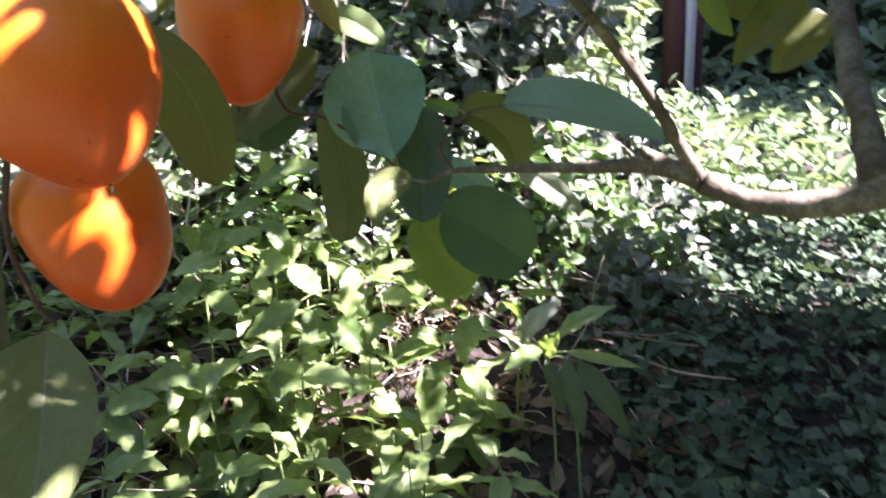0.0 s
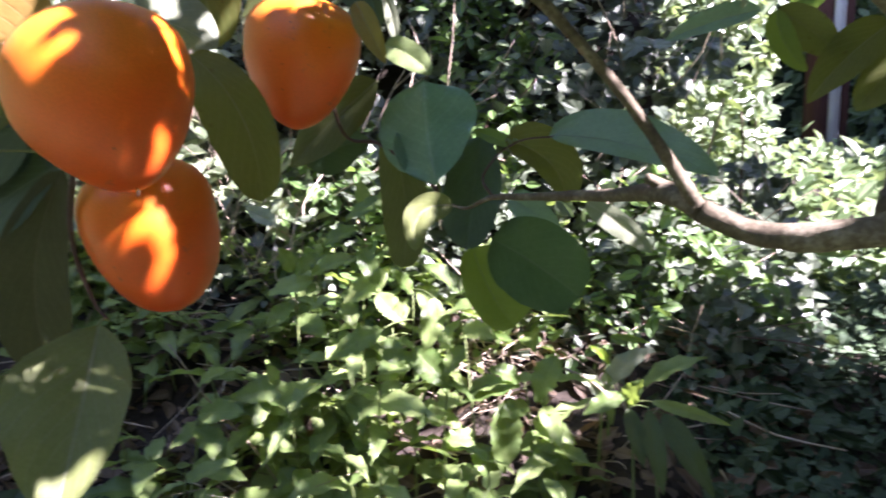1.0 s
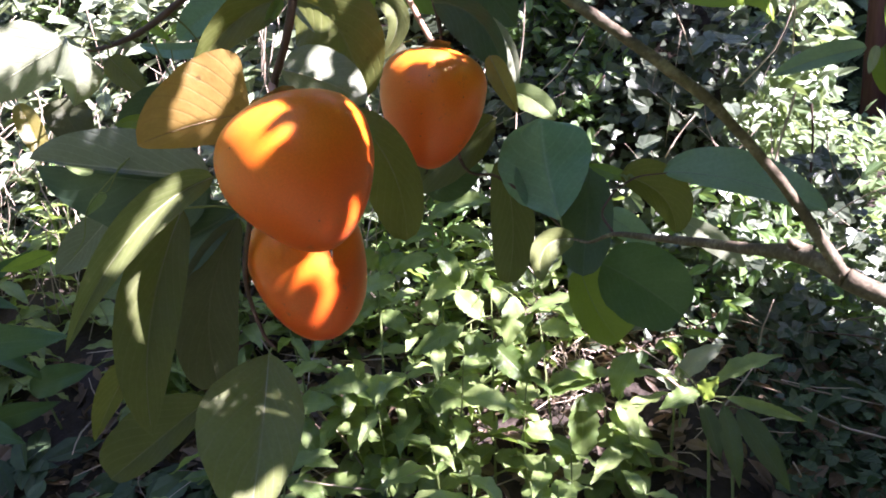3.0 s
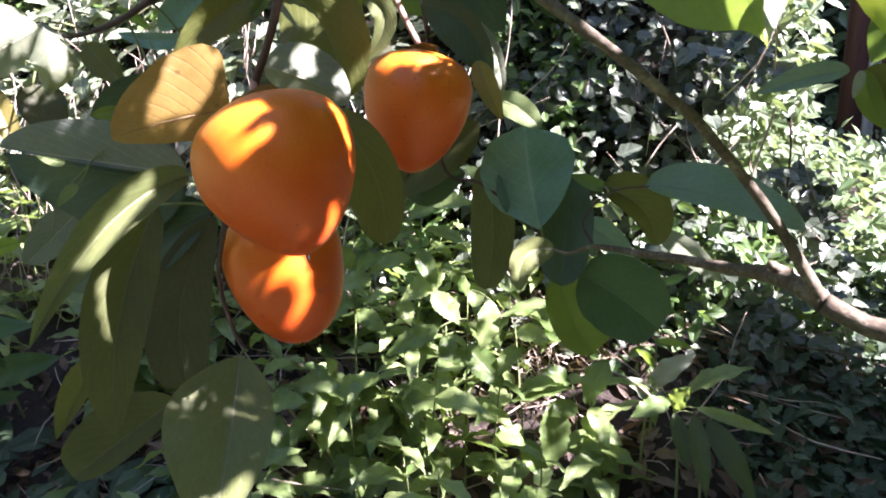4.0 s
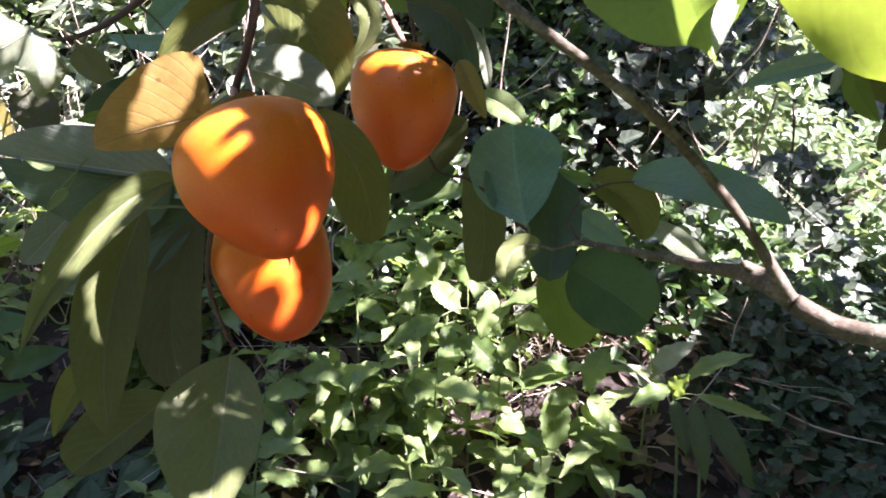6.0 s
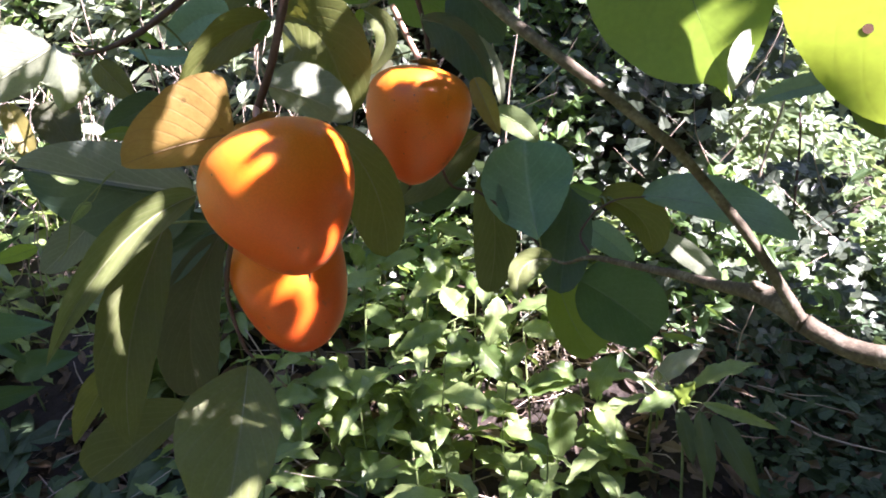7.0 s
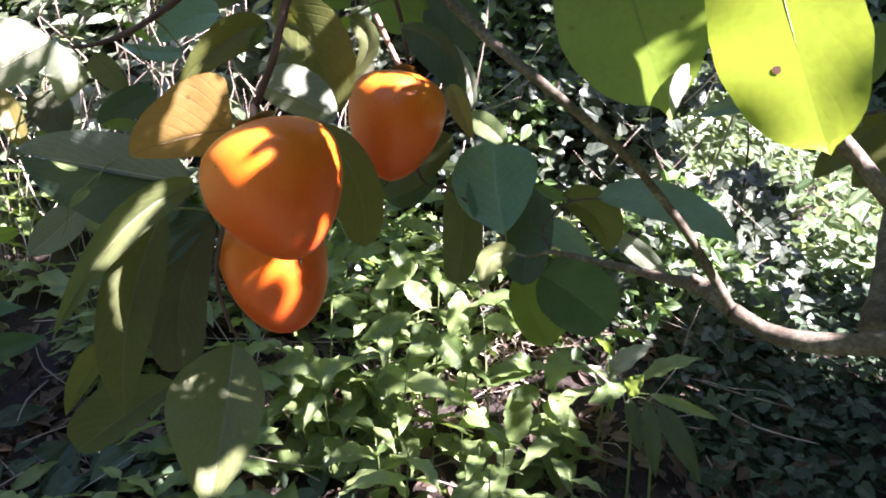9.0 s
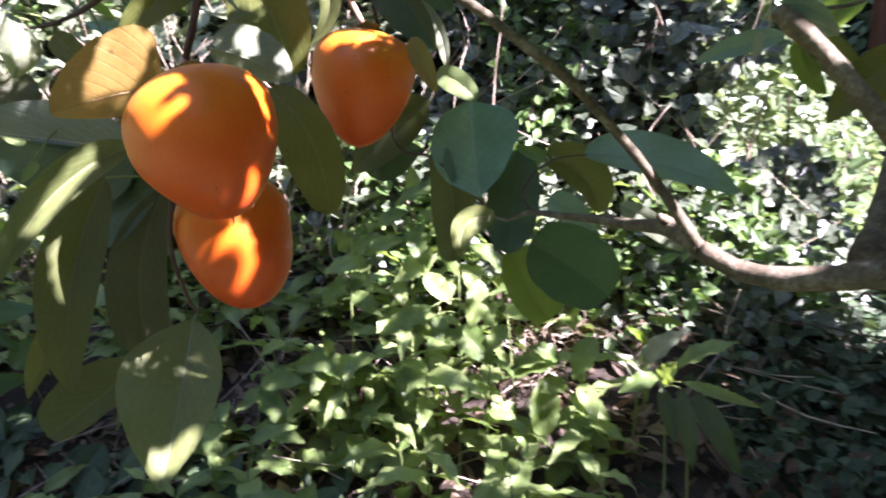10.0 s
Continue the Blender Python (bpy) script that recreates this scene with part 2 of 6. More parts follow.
M = {
    # olive leaf in a darker copy, its shade put into the colour
    "umber": leaf_material("persimmon_leaf_olive_shaded", (0.042, 0.049, 0.024), (0.072, 0.081, 0.042), (0.11, 0.11, 0.06), (0.20, 0.20, 0.05), 0.2, 0.5, gloss=0.3),
    "grey": leaf_material("persimmon_leaf_grey_green", (0.085, 0.105, 0.075), (0.140, 0.165, 0.125), (0.26, 0.27, 0.20), (0.25, 0.32, 0.10), 0.25, 0.42, gloss=0.5),
    "mustard": leaf_material("persimmon_leaf_yellowed", (0.135, 0.120, 0.028), (0.230, 0.200, 0.055), (0.24, 0.22, 0.08), (0.55, 0.42, 0.06), 0.45, 0.45, gloss=0.35),
    "fresh": leaf_material("persimmon_leaf_light_green", (0.150, 0.215, 0.075), (0.240, 0.310, 0.120), (0.30, 0.36, 0.16), (0.45, 0.60, 0.14), 0.4, 0.4, gloss=0.5),
    # base lightened to stand in for sky reflected on the waxy blade
    "heart": leaf_material("persimmon_leaf_blue_green", (0.120, 0.235, 0.135), (0.195, 0.350, 0.205), (0.26, 0.40, 0.26), (0.20, 0.36, 0.10), 0.22, 0.34, gloss=0.5, veins=7.0),
    "leafgreen": leaf_material("persimmon_leaf_bright_green", (0.070, 0.118, 0.022), (0.120, 0.180, 0.038), (0.18, 0.25, 0.07), (0.42, 0.56, 0.05), 0.5, 0.42, gloss=0.4),
    "olive": leaf_material("persimmon_leaf_olive", (0.050, 0.062, 0.020), (0.092, 0.106, 0.036), (0.15, 0.155, 0.07), (0.30, 0.33, 0.05), 0.28, 0.45, gloss=0.3),
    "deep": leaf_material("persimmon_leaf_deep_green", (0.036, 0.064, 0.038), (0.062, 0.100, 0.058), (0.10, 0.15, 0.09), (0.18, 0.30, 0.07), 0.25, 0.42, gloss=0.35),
    # this base too is raised in place of reflected sky
    "teal": leaf_material("persimmon_leaf_waxy_green", (0.108, 0.190, 0.115), (0.178, 0.280, 0.170), (0.19, 0.28, 0.18), (0.20, 0.36, 0.10), 0.22, 0.33, gloss=0.6),
    "yellow": leaf_material("persimmon_leaf_yellow", (0.320, 0.430, 0.026), (0.430, 0.550, 0.036), (0.36, 0.47, 0.030), (0.62, 0.76, 0.05), 0.5, 0.42, veins=7.0, spots=0.0, gloss=0.3, relief=0.06),
    "moss": leaf_material("persimmon_leaf_yellowish_olive", (0.066, 0.080, 0.018), (0.115, 0.134, 0.034), (0.20, 0.20, 0.07), (0.36, 0.36, 0.04), 0.34, 0.45, gloss=0.3, spots=0.5),
    "wax": leaf_material("persimmon_leaf_waxy_upper_side", (0.150, 0.285, 0.210), (0.210, 0.375, 0.275), (0.26, 0.42, 0.30), (0.20, 0.36, 0.10), 0.22, 0.33, gloss=0.6),
    "round": leaf_material("persimmon_leaf_mid_green", (0.045, 0.090, 0.042), (0.080, 0.140, 0.065), (0.10, 0.16, 0.08), (0.20, 0.36, 0.06), 0.28, 0.42, gloss=0.3),
    "sage": leaf_material("persimmon_leaf_sage", (0.102, 0.124, 0.040), (0.168, 0.194, 0.066), (0.21, 0.225, 0.12), (0.30, 0.36, 0.08), 0.3, 0.5, gloss=0.22),
    # pale leaves; on some the light tone stands in for sun glare
    "pale": leaf_material("persimmon_leaf_pale_and_sunlit", (0.19, 0.22, 0.13), (0.29, 0.32, 0.20), (0.33, 0.36, 0.25), (0.35, 0.42, 0.16), 0.35, 0.55),
    "lime": leaf_material("persimmon_leaf_yellow_green", (0.130, 0.215, 0.018), (0.200, 0.295, 0.030), (0.18, 0.27, 0.03), (0.36, 0.54, 0.05), 0.5, 0.42, veins=7.0, spots=0.5, gloss=0.3, relief=0.10),
    "green": leaf_material("persimmon_leaf_green", (0.060, 0.120, 0.025), (0.110, 0.190, 0.045), (0.18, 0.25, 0.09), (0.32, 0.50, 0.05), 0.42, 0.42),
    "dry": leaf_material("persimmon_leaf_turning_brown", (0.160, 0.100, 0.022), (0.285, 0.184, 0.045), (0.17, 0.11, 0.04), (0.60, 0.36, 0.08), 0.5, 0.5, spots=0.5),
    # for the unseen leaves added overhead to block the sun
    "crown": leaf_material("shade_screen_leaf", (0.05, 0.10, 0.025), (0.10, 0.17, 0.045), (0.16, 0.22, 0.09), (0.20, 0.30, 0.04), 0.25, 0.42, random_by="island"),
    "herb": leaf_material("herb_leaf", (0.040, 0.088, 0.014), (0.275, 0.350, 0.125), (0.23, 0.30, 0.10), (0.42, 0.58, 0.08), 0.36, 0.4, veins=9.0, gloss=0.42, relief=1.0),
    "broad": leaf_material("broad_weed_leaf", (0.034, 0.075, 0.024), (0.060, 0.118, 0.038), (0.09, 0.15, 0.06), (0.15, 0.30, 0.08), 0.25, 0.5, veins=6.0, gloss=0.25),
    # darker herb tone: the shade on the long-leaved herb is in its colour
    "shade": leaf_material("shaded_herb_leaf", (0.044, 0.070, 0.020), (0.084, 0.118, 0.034), (0.10, 0.15, 0.07), (0.20, 0.30, 0.07), 0.28, 0.45, veins=8.0, gloss=0.35),
    "herb_far": leaf_material("herb_leaf_joined", (0.060, 0.120, 0.030), (0.130, 0.220, 0.060), (0.16, 0.25, 0.09), (0.34, 0.52, 0.08), 0.38, 0.45, random_by="island"),
    "ivy": leaf_material("ivy_leaf", (0.012, 0.022, 0.011), (0.165, 0.195, 0.130), (0.12, 0.16, 0.10), (0.16, 0.26, 0.06), 0.18, 0.34, veins=4.0, random_by="island", gloss=0.5),
    # low ivy, grass and weeds, darkened to deepen the shade they lie in
    "ivy_low": leaf_material("shaded_ground_leaf", (0.018, 0.042, 0.016), (0.085, 0.130, 0.064), (0.06, 0.08, 0.05), (0.10, 0.16, 0.04), 0.15, 0.5, veins=4.0, random_by="island", gloss=0.25),
    # lighter copy of the ivy leaf, sunlight put into its colour
    "ivy_pale": leaf_material("ivy_leaf_sunlit", (0.10, 0.14, 0.07), (0.18, 0.23, 0.12), (0.2, 0.25, 0.14), (0.3, 0.4, 0.12), 0.25, 0.32, veins=4.0, gloss=0.7),
    "brush": leaf_material("brush_leaf", (0.045, 0.075, 0.030), (0.270, 0.320, 0.200), (0.3, 0.34, 0.2), (0.45, 0.5, 0.2), 0.3, 0.36, veins=4.0, random_by="island", gloss=0.6),
    "bush": leaf_material("shrub_leaf", (0.030, 0.066, 0.018), (0.225, 0.280, 0.165), (0.2, 0.26, 0.12), (0.36, 0.48, 0.12), 0.28, 0.34, veins=4.0, random_by="island", gloss=0.6),
    "bright": leaf_material("meadow_leaf", (0.036, 0.080, 0.022), (0.180, 0.245, 0.110), (0.24, 0.30, 0.16), (0.36, 0.48, 0.14), 0.28, 0.36, veins=4.0, random_by="island"),
    "litter": leaf_material("dead_leaf", (0.030, 0.021, 0.013), (0.215, 0.155, 0.095), (0.28, 0.20, 0.13), (0.40, 0.24, 0.10), 0.2, 0.7, random_by="island"),
    "bark": rough_material("persimmon_bark", [(0.30, (0.040, 0.030, 0.018)), (0.5, (0.108, 0.088, 0.055)), (0.74, (0.280, 0.252, 0.180))], 70, bump=0.8, depth=0.0012, stretch=(1, 1, 1)),
    "young_bark": rough_material("young_twig_bark", [(0.3, (0.045, 0.026, 0.020)), (0.7, (0.13, 0.078, 0.058))], 160, bump=0.4, depth=0.0006, rough=0.6),
    "stalk": rough_material("red_fruit_stalk", [(0.3, (0.36, 0.18, 0.11)), (0.7, (0.52, 0.32, 0.21))], 200, bump=0.3, depth=0.0004, rough=0.55),
    "green_stem": rough_material("herb_stem", [(0.3, (0.10, 0.14, 0.04)), (0.7, (0.20, 0.24, 0.09))], 150, bump=0.2, depth=0.0004, rough=0.6),
    "straw": rough_material("dry_stalk", [(0.3, (0.26, 0.20, 0.14)), (0.7, (0.50, 0.42, 0.32))], 120, bump=0.3, depth=0.0005, rough=0.8, random_amount=0.4),
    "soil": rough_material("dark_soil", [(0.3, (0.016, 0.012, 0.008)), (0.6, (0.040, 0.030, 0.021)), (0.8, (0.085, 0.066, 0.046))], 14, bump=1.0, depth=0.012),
    "core": rough_material("hedge_shade_sheet", [(0.3, (0.012, 0.018, 0.008)), (0.55, (0.03, 0.045, 0.018)), (0.8, (0.07, 0.10, 0.04))], 5, bump=1.0, depth=0.05),
    "rust": rough_material("rust_red_paint", [(0.3, (0.085, 0.035, 0.028)), (0.7, (0.16, 0.075, 0.058))], 12, bump=0.4, depth=0.002, stretch=(1, 1, 0.15)),
    "white_metal": rough_material("weathered_white_paint", [(0.3, (0.60, 0.58, 0.55)), (0.7, (0.82, 0.80, 0.77))], 20, bump=0.2, depth=0.001, stretch=(1, 1, 0.1)),
    "rot": rough_material("rotten_spot", [(0.3, (0.035, 0.014, 0.006)), (0.7, (0.10, 0.045, 0.015))], 900, rough=0.8, bump=0.3, depth=0.0003),
    "sepal": leaf_material("dry_sepal", (0.26, 0.22, 0.05), (0.42, 0.35, 0.09), (0.40, 0.30, 0.14), (0.5, 0.35, 0.1), 0.2, 0.6),
    "style": rough_material("dry_style", [(0.3, (0.02, 0.012, 0.008)), (0.7, (0.06, 0.035, 0.02))], 300),
    "skin": skin_material(),
}


# ---- mesh helpers ----
def obj(name, bm, material, parent=None, label=""):
    me = bpy.data.meshes.new(name)
    bm.to_mesh(me)
    bm.free()
    for p in me.polygons:
        p.use_smooth = True
    me.materials.append(material)
    ob = new(name, me)
    if parent is not None:
        ob.parent = parent
    if label:
        ob["label"] = label
    return ob


def part(name, bm, material, parent, label=""):
    return obj(name, bm, material, parent, label)


def smooth_line(pts, steps=6):
    """Points along a Catmull-Rom curve through pts."""
    p = [Vector(q) for q in pts]
    p = [p[0] * 2 - p[1]] + p + [p[-1] * 2 - p[-2]]
    out = []
    for i in range(1, len(p) - 2):
        a, b, c, d = p[i - 1:i + 3]
        for k in range(steps):
            s = k / steps
            out.append(0.5 * ((2 * b) + (c - a) * s + (2 * a - 5 * b + 4 * c - d) * s * s + (3 * b - a - 3 * c + d) * s ** 3))
    return out + [p[-2]]


def tube(bm, pts, radii, sides=8, steps=6, lumps=0.0, seed=0):
    """A tapered round stem through pts; radii are spread along it."""
    line = smooth_line(pts, steps)
    rings, n = [], len(line)
    ref = Vector((0.31, 0.22, 0.93))
    for i, c in enumerate(line):
        d = (line[min(i + 1, n - 1)] - line[max(i - 1, 0)]).normalized()
        a = d.cross(ref).normalized()
        b = d.cross(a)
        f = i / (n - 1) * (len(radii) - 1)
        k = min(int(f), len(radii) - 2)
        r = radii[k] + (radii[k + 1] - radii[k]) * (f - k)
        ring = []
        for j in range(sides):
            w = 2 * math.pi * j / sides
            q = c + (a * math.cos(w) + b * math.sin(w)) * r
            if lumps:
                q += (q - c) * lumps * noise.noise(q * 140 + Vector((seed, 0, 0)))
                q += (q - c) * lumps * 0.8 * noise.noise(q * 45 + Vector((0, seed, 3)))
            ring.append(bm.verts.new(q))
        rings.append(ring)
    for r0, r1 in zip(rings, rings[1:]):
        for j in range(sides):
            bm.faces.new((r0[j], r0[(j + 1) % sides], r1[(j + 1) % sides], r1[j]))
    bm.faces.new(rings[0][::-1])
    bm.faces.new(rings[-1])
    return line


EYE = Vector((0.0, 0.02, 1.34))


def blade(bm, base, tip, width, face=0.0, fold=25.0, bend=0.06, a=0.6, b=0.92, twist=0.0, wave=0.02, nu=16, nv=5, seed=0, normal=None, curl=0.0, drip=0.0, teeth=0):
    """A leaf blade from base to tip with a V-fold at the midrib, an arching spine and wavy edges.
    face turns it about its length, away from the path's side; a and b set where it is widest."""
    base, tip = Vector(base), Vector(tip)
    along = tip - base
    length = along.length
    along.normalize()
    toward = Vector(normal) if normal else EYE - (base + tip) / 2
    side = along.cross(toward).normalized()
    up = side.cross(along).normalized()
    turn = Matrix.Rotation(radians(face), 3, along)
    side, up = turn @ side, turn @ up
    peak = (a / (a + b)) ** a * (b / (a + b)) ** b
    uvs = bm.loops.layers.uv.verify()
    grid = []
    for i in range(nu + 1):
        u = i / nu
        w = min(u / (1 - drip), 1.0)
        half = width / 2 * (max(w, 0.0001) ** a * max(1 - w, 0.0) ** b) / peak
        if drip and u > 1 - drip * 2:
            half = max(half, width * 0.07 * (1 - u) / (drip * 2) * 1.6)
        if teeth:
            half *= 1 - 0.16 * (1 - (u * teeth) % 1.0)
        mid = base + along * (u * length) + up * (math.sin(math.pi * u) * bend * length)
        tw = Matrix.Rotation(radians(twist) * (u - 0.5), 3, along)
        row = []
        for j in range(-nv, nv + 1):
            v = j / nv
            ang = radians(fold) * (1 - 0.35 * abs(v)) + radians(curl) * abs(v)
            q = side * (v * half * math.cos(ang)) + up * (abs(v) * half * math.sin(ang))
            q += up * (math.sin(u * 19 + seed * 1.7 + (2 if v > 0 else 0)) * wave * width * abs(v) ** 2)
            q += up * (noise.noise((mid + q) * 30 + Vector((seed, 0, 0))) * 0.03 * width)
            row.append((bm.verts.new(mid + tw @ q), (u, 0.5 + v / 2)))
        grid.append(row)
    for r0, r1 in zip(grid, grid[1:]):
        for j in range(2 * nv):
            four = (r0[j], r0[j + 1], r1[j + 1], r1[j])
            f = bm.faces.new([q[0] for q in four])
            for loop, q in zip(f.loops, four):
                loop[uvs].uv = q[1]
    return [r[nv][0].co.copy() for r in grid], up


def leaf(tree, mat, base, tip, width, face=0.0, fold=25.0, bend=0.06, label="", stem=None, rib=True, **shape):
    """One leaf of the tree, with its raised midrib and, where given, the stalk that joins it to its twig."""
    bm = bmesh.new()
    spine, up = blade(bm, base, tip, width, face, fold, bend, **shape)
    ob = part("leaf", bm, M[mat], tree, label)
    if rib:
        bm = bmesh.new()
        line = [p - up * 0.0003 for p in spine[:-1:3]]
        tube(bm, line, [0.0009, 0.0006, 0.0002], 5, 3)
        part("midrib", bm, M["rib_" + mat], ob)
    if stem is not None:
        bm = bmesh.new()
        a, b = Vector(stem), Vector(base)
        tube(bm, [a, a.lerp(b, 0.5) + Vector((0, 0, 0.003)), b], [0.0013, 0.0009, 0.0009], 6, 4)
        part("petiole", bm, M["green_stem"], ob)
    return ob


for key, c in (("umber", (0.10, 0.10, 0.055)), ("grey", (0.30, 0.31, 0.24)), ("mustard", (0.24, 0.22, 0.08)), ("fresh", (0.28, 0.34, 0.15)), ("heart", (0.20, 0.30, 0.21)), ("leafgreen", (0.17, 0.23, 0.07)), ("olive", (0.15, 0.155, 0.075)), ("round", (0.10, 0.15, 0.07)), ("sage", (0.26, 0.27, 0.16)), ("deep", (0.09, 0.13, 0.06)), ("teal", (0.15, 0.21, 0.14)), ("yellow", (0.19, 0.25, 0.04)), ("moss", (0.18, 0.18, 0.06)), ("wax", (0.22, 0.31, 0.21)), ("pale", (0.32, 0.34, 0.22)),
               ("lime", (0.14, 0.21, 0.03)), ("green", (0.18, 0.24, 0.09)), ("dry", (0.22, 0.15, 0.06))):
    M["rib_" + key] = rough_material("midrib_" + key, [(0.3, tuple(v * 0.85 for v in c)), (0.7, tuple(v * 1.15 for v in c))], 200, rough=0.5, bump=0.2, depth=0.0003)


# ---- ground and bank ----
def ground_z(x, y):
    """Height of the ground: a bank that climbs behind the tree to a terrace."""
    def step(a, b, v):
        s = min(max((v - a) / (b - a), 0.0), 1.0)
        return s * s * (3 - 2 * s)
    z = 0.70 * step(0.15, 0.95, y) + 0.30 * step(0.85, 1.55, y) + 0.05 * step(1.5, 6.0, y)
    z -= 0.14 * step(0.22, 0.6, x) * step(0.6, 1.1, y) * (1 - step(1.6, 2.6, y))
    z += 0.025 * noise.noise(Vector((x * 3.1, y * 3.1, 0.0))) + 0.010 * noise.noise(Vector((x * 14, y * 14, 4.0)))
    return z


def ground_sheet():
    def stations(lo, hi, near_lo, near_hi, d):
        s = list(np.arange(near_lo, near_hi + 1e-6, d))
        k, v = d, near_hi
        while v < hi:
            k *= 1.45
            v += k
            s.append(min(v, hi))
        k, v = d, near_lo
        while v > lo:
            k *= 1.45
            v -= k
            s.insert(0, max(v, lo))
        return s
    xs, ys = stations(-300, 300, -2.6, 1.8, 0.05), stations(-300, 300, -0.4, 2.4, 0.05)
    verts = [(x, y, ground_z(x, y)) for y in ys for x in xs]
    w = len(xs)
    faces = [(j * w + i, j * w + i + 1, (j + 1) * w + i + 1, (j + 1) * w + i) for j in range(len(ys) - 1) for i in range(w - 1)]
    me = bpy.data.meshes.new("ground")
    me.from_pydata(verts, [], faces)
    for p in me.polygons:
        p.use_smooth = True
    me.materials.append(M["soil"])
    return tagged(new("ground", me), "dark soil bank with leaf litter, rising to a terrace", "ground", kind="structure")


ground_sheet()


# ---- leaves in great numbers ----
def leaf_cloud(name, spots, outline, material, label, category):
    """One object of many small leaves. spots: rows of (place, length, facing way, spin). outline: half of a leaf, from base to tip, as (along, across, rise)."""
    n = len(outline)
    right = [(u, w, r) for u, w, r in outline]
    left = [(u, -w, r) for u, w, r in outline[1:-1]]
    flat = np.array([(u, w, r) for u, w, r in right] + left)
    tri = []
    for i in range(n - 2):
        tri.append((0, i + 1, i + 2))
        a = n + i if i + 1 < n - 1 else n - 1
        b = n + i + 1 if i + 2 < n - 1 else n - 1
        tri.append((0, b, a))
    tri = np.array(tri)
    k = len(flat)
    verts = np.empty((len(spots) * k, 3))
    for s, (place, length, facing, spin) in enumerate(spots):
        f = np.asarray(facing, float)
        f = f / (np.linalg.norm(f) + 1e-9)
        a = np.cross(f, (0.37, 0.21, -0.9))
        a /= np.linalg.norm(a) + 1e-9
        b = np.cross(f, a)
        along = a * math.cos(spin) + b * math.sin(spin)
        across = np.cross(f, along)
        verts[s * k:(s + 1) * k] = np.asarray(place) + length * (flat[:, :1] * along + flat[:, 1:2] * across + flat[:, 2:] * f)
    faces = (np.arange(len(spots))[:, None, None] * k + tri[None]).reshape(-1, 3)
    me = bpy.data.meshes.new(name)
    me.from_pydata(verts.tolist(), [], faces.tolist())
    uv = me.uv_layers.new(name="UVMap")
    loop_v = np.empty(len(me.loops), np.int32)
    me.loops.foreach_get("vertex_index", loop_v)
    w = np.abs(flat[:, 1]).max() * 2
    flat_uv = np.stack([flat[:, 0], 0.5 + flat[:, 1] / w], 1)
    uv.data.foreach_set("uv", flat_uv[loop_v % k].astype(np.float32).ravel())
    me.materials.append(material)
    return tagged(new(name, me), label, category, kind="stuff")


IVY = [(0, 0, 0), (-0.10, 0.26, 0.04), (0.12, 0.48, 0.05), (0.34, 0.38, 0.06), (0.55, 0.35, 0.03), (0.78, 0.17, 0.02), (1, 0, -0.06)]
OVAL = [(0, 0, 0), (0.18, 0.16, 0.04), (0.45, 0.25, 0.06), (0.72, 0.16, 0.03), (1, 0, -0.08)]
NARROW = [(0, 0, 0), (0.3, 0.09, 0.03), (0.6, 0.08, 0.0), (1, 0, -0.15)]


# ---- the persimmon tree ----
tree = tagged(new("persimmon_tree"), "persimmon tree with grey-brown limbs and glossy leaves", "tree")


JOINTS = []


def stem_part(name, mat, pts, radii, sides=8, lumps=0.12, label=""):
    bm = bmesh.new()
    JOINTS.extend(tube(bm, pts, radii, sides, 7, lumps, len(pts)))
    return part(name, bm, M[mat], tree, label)


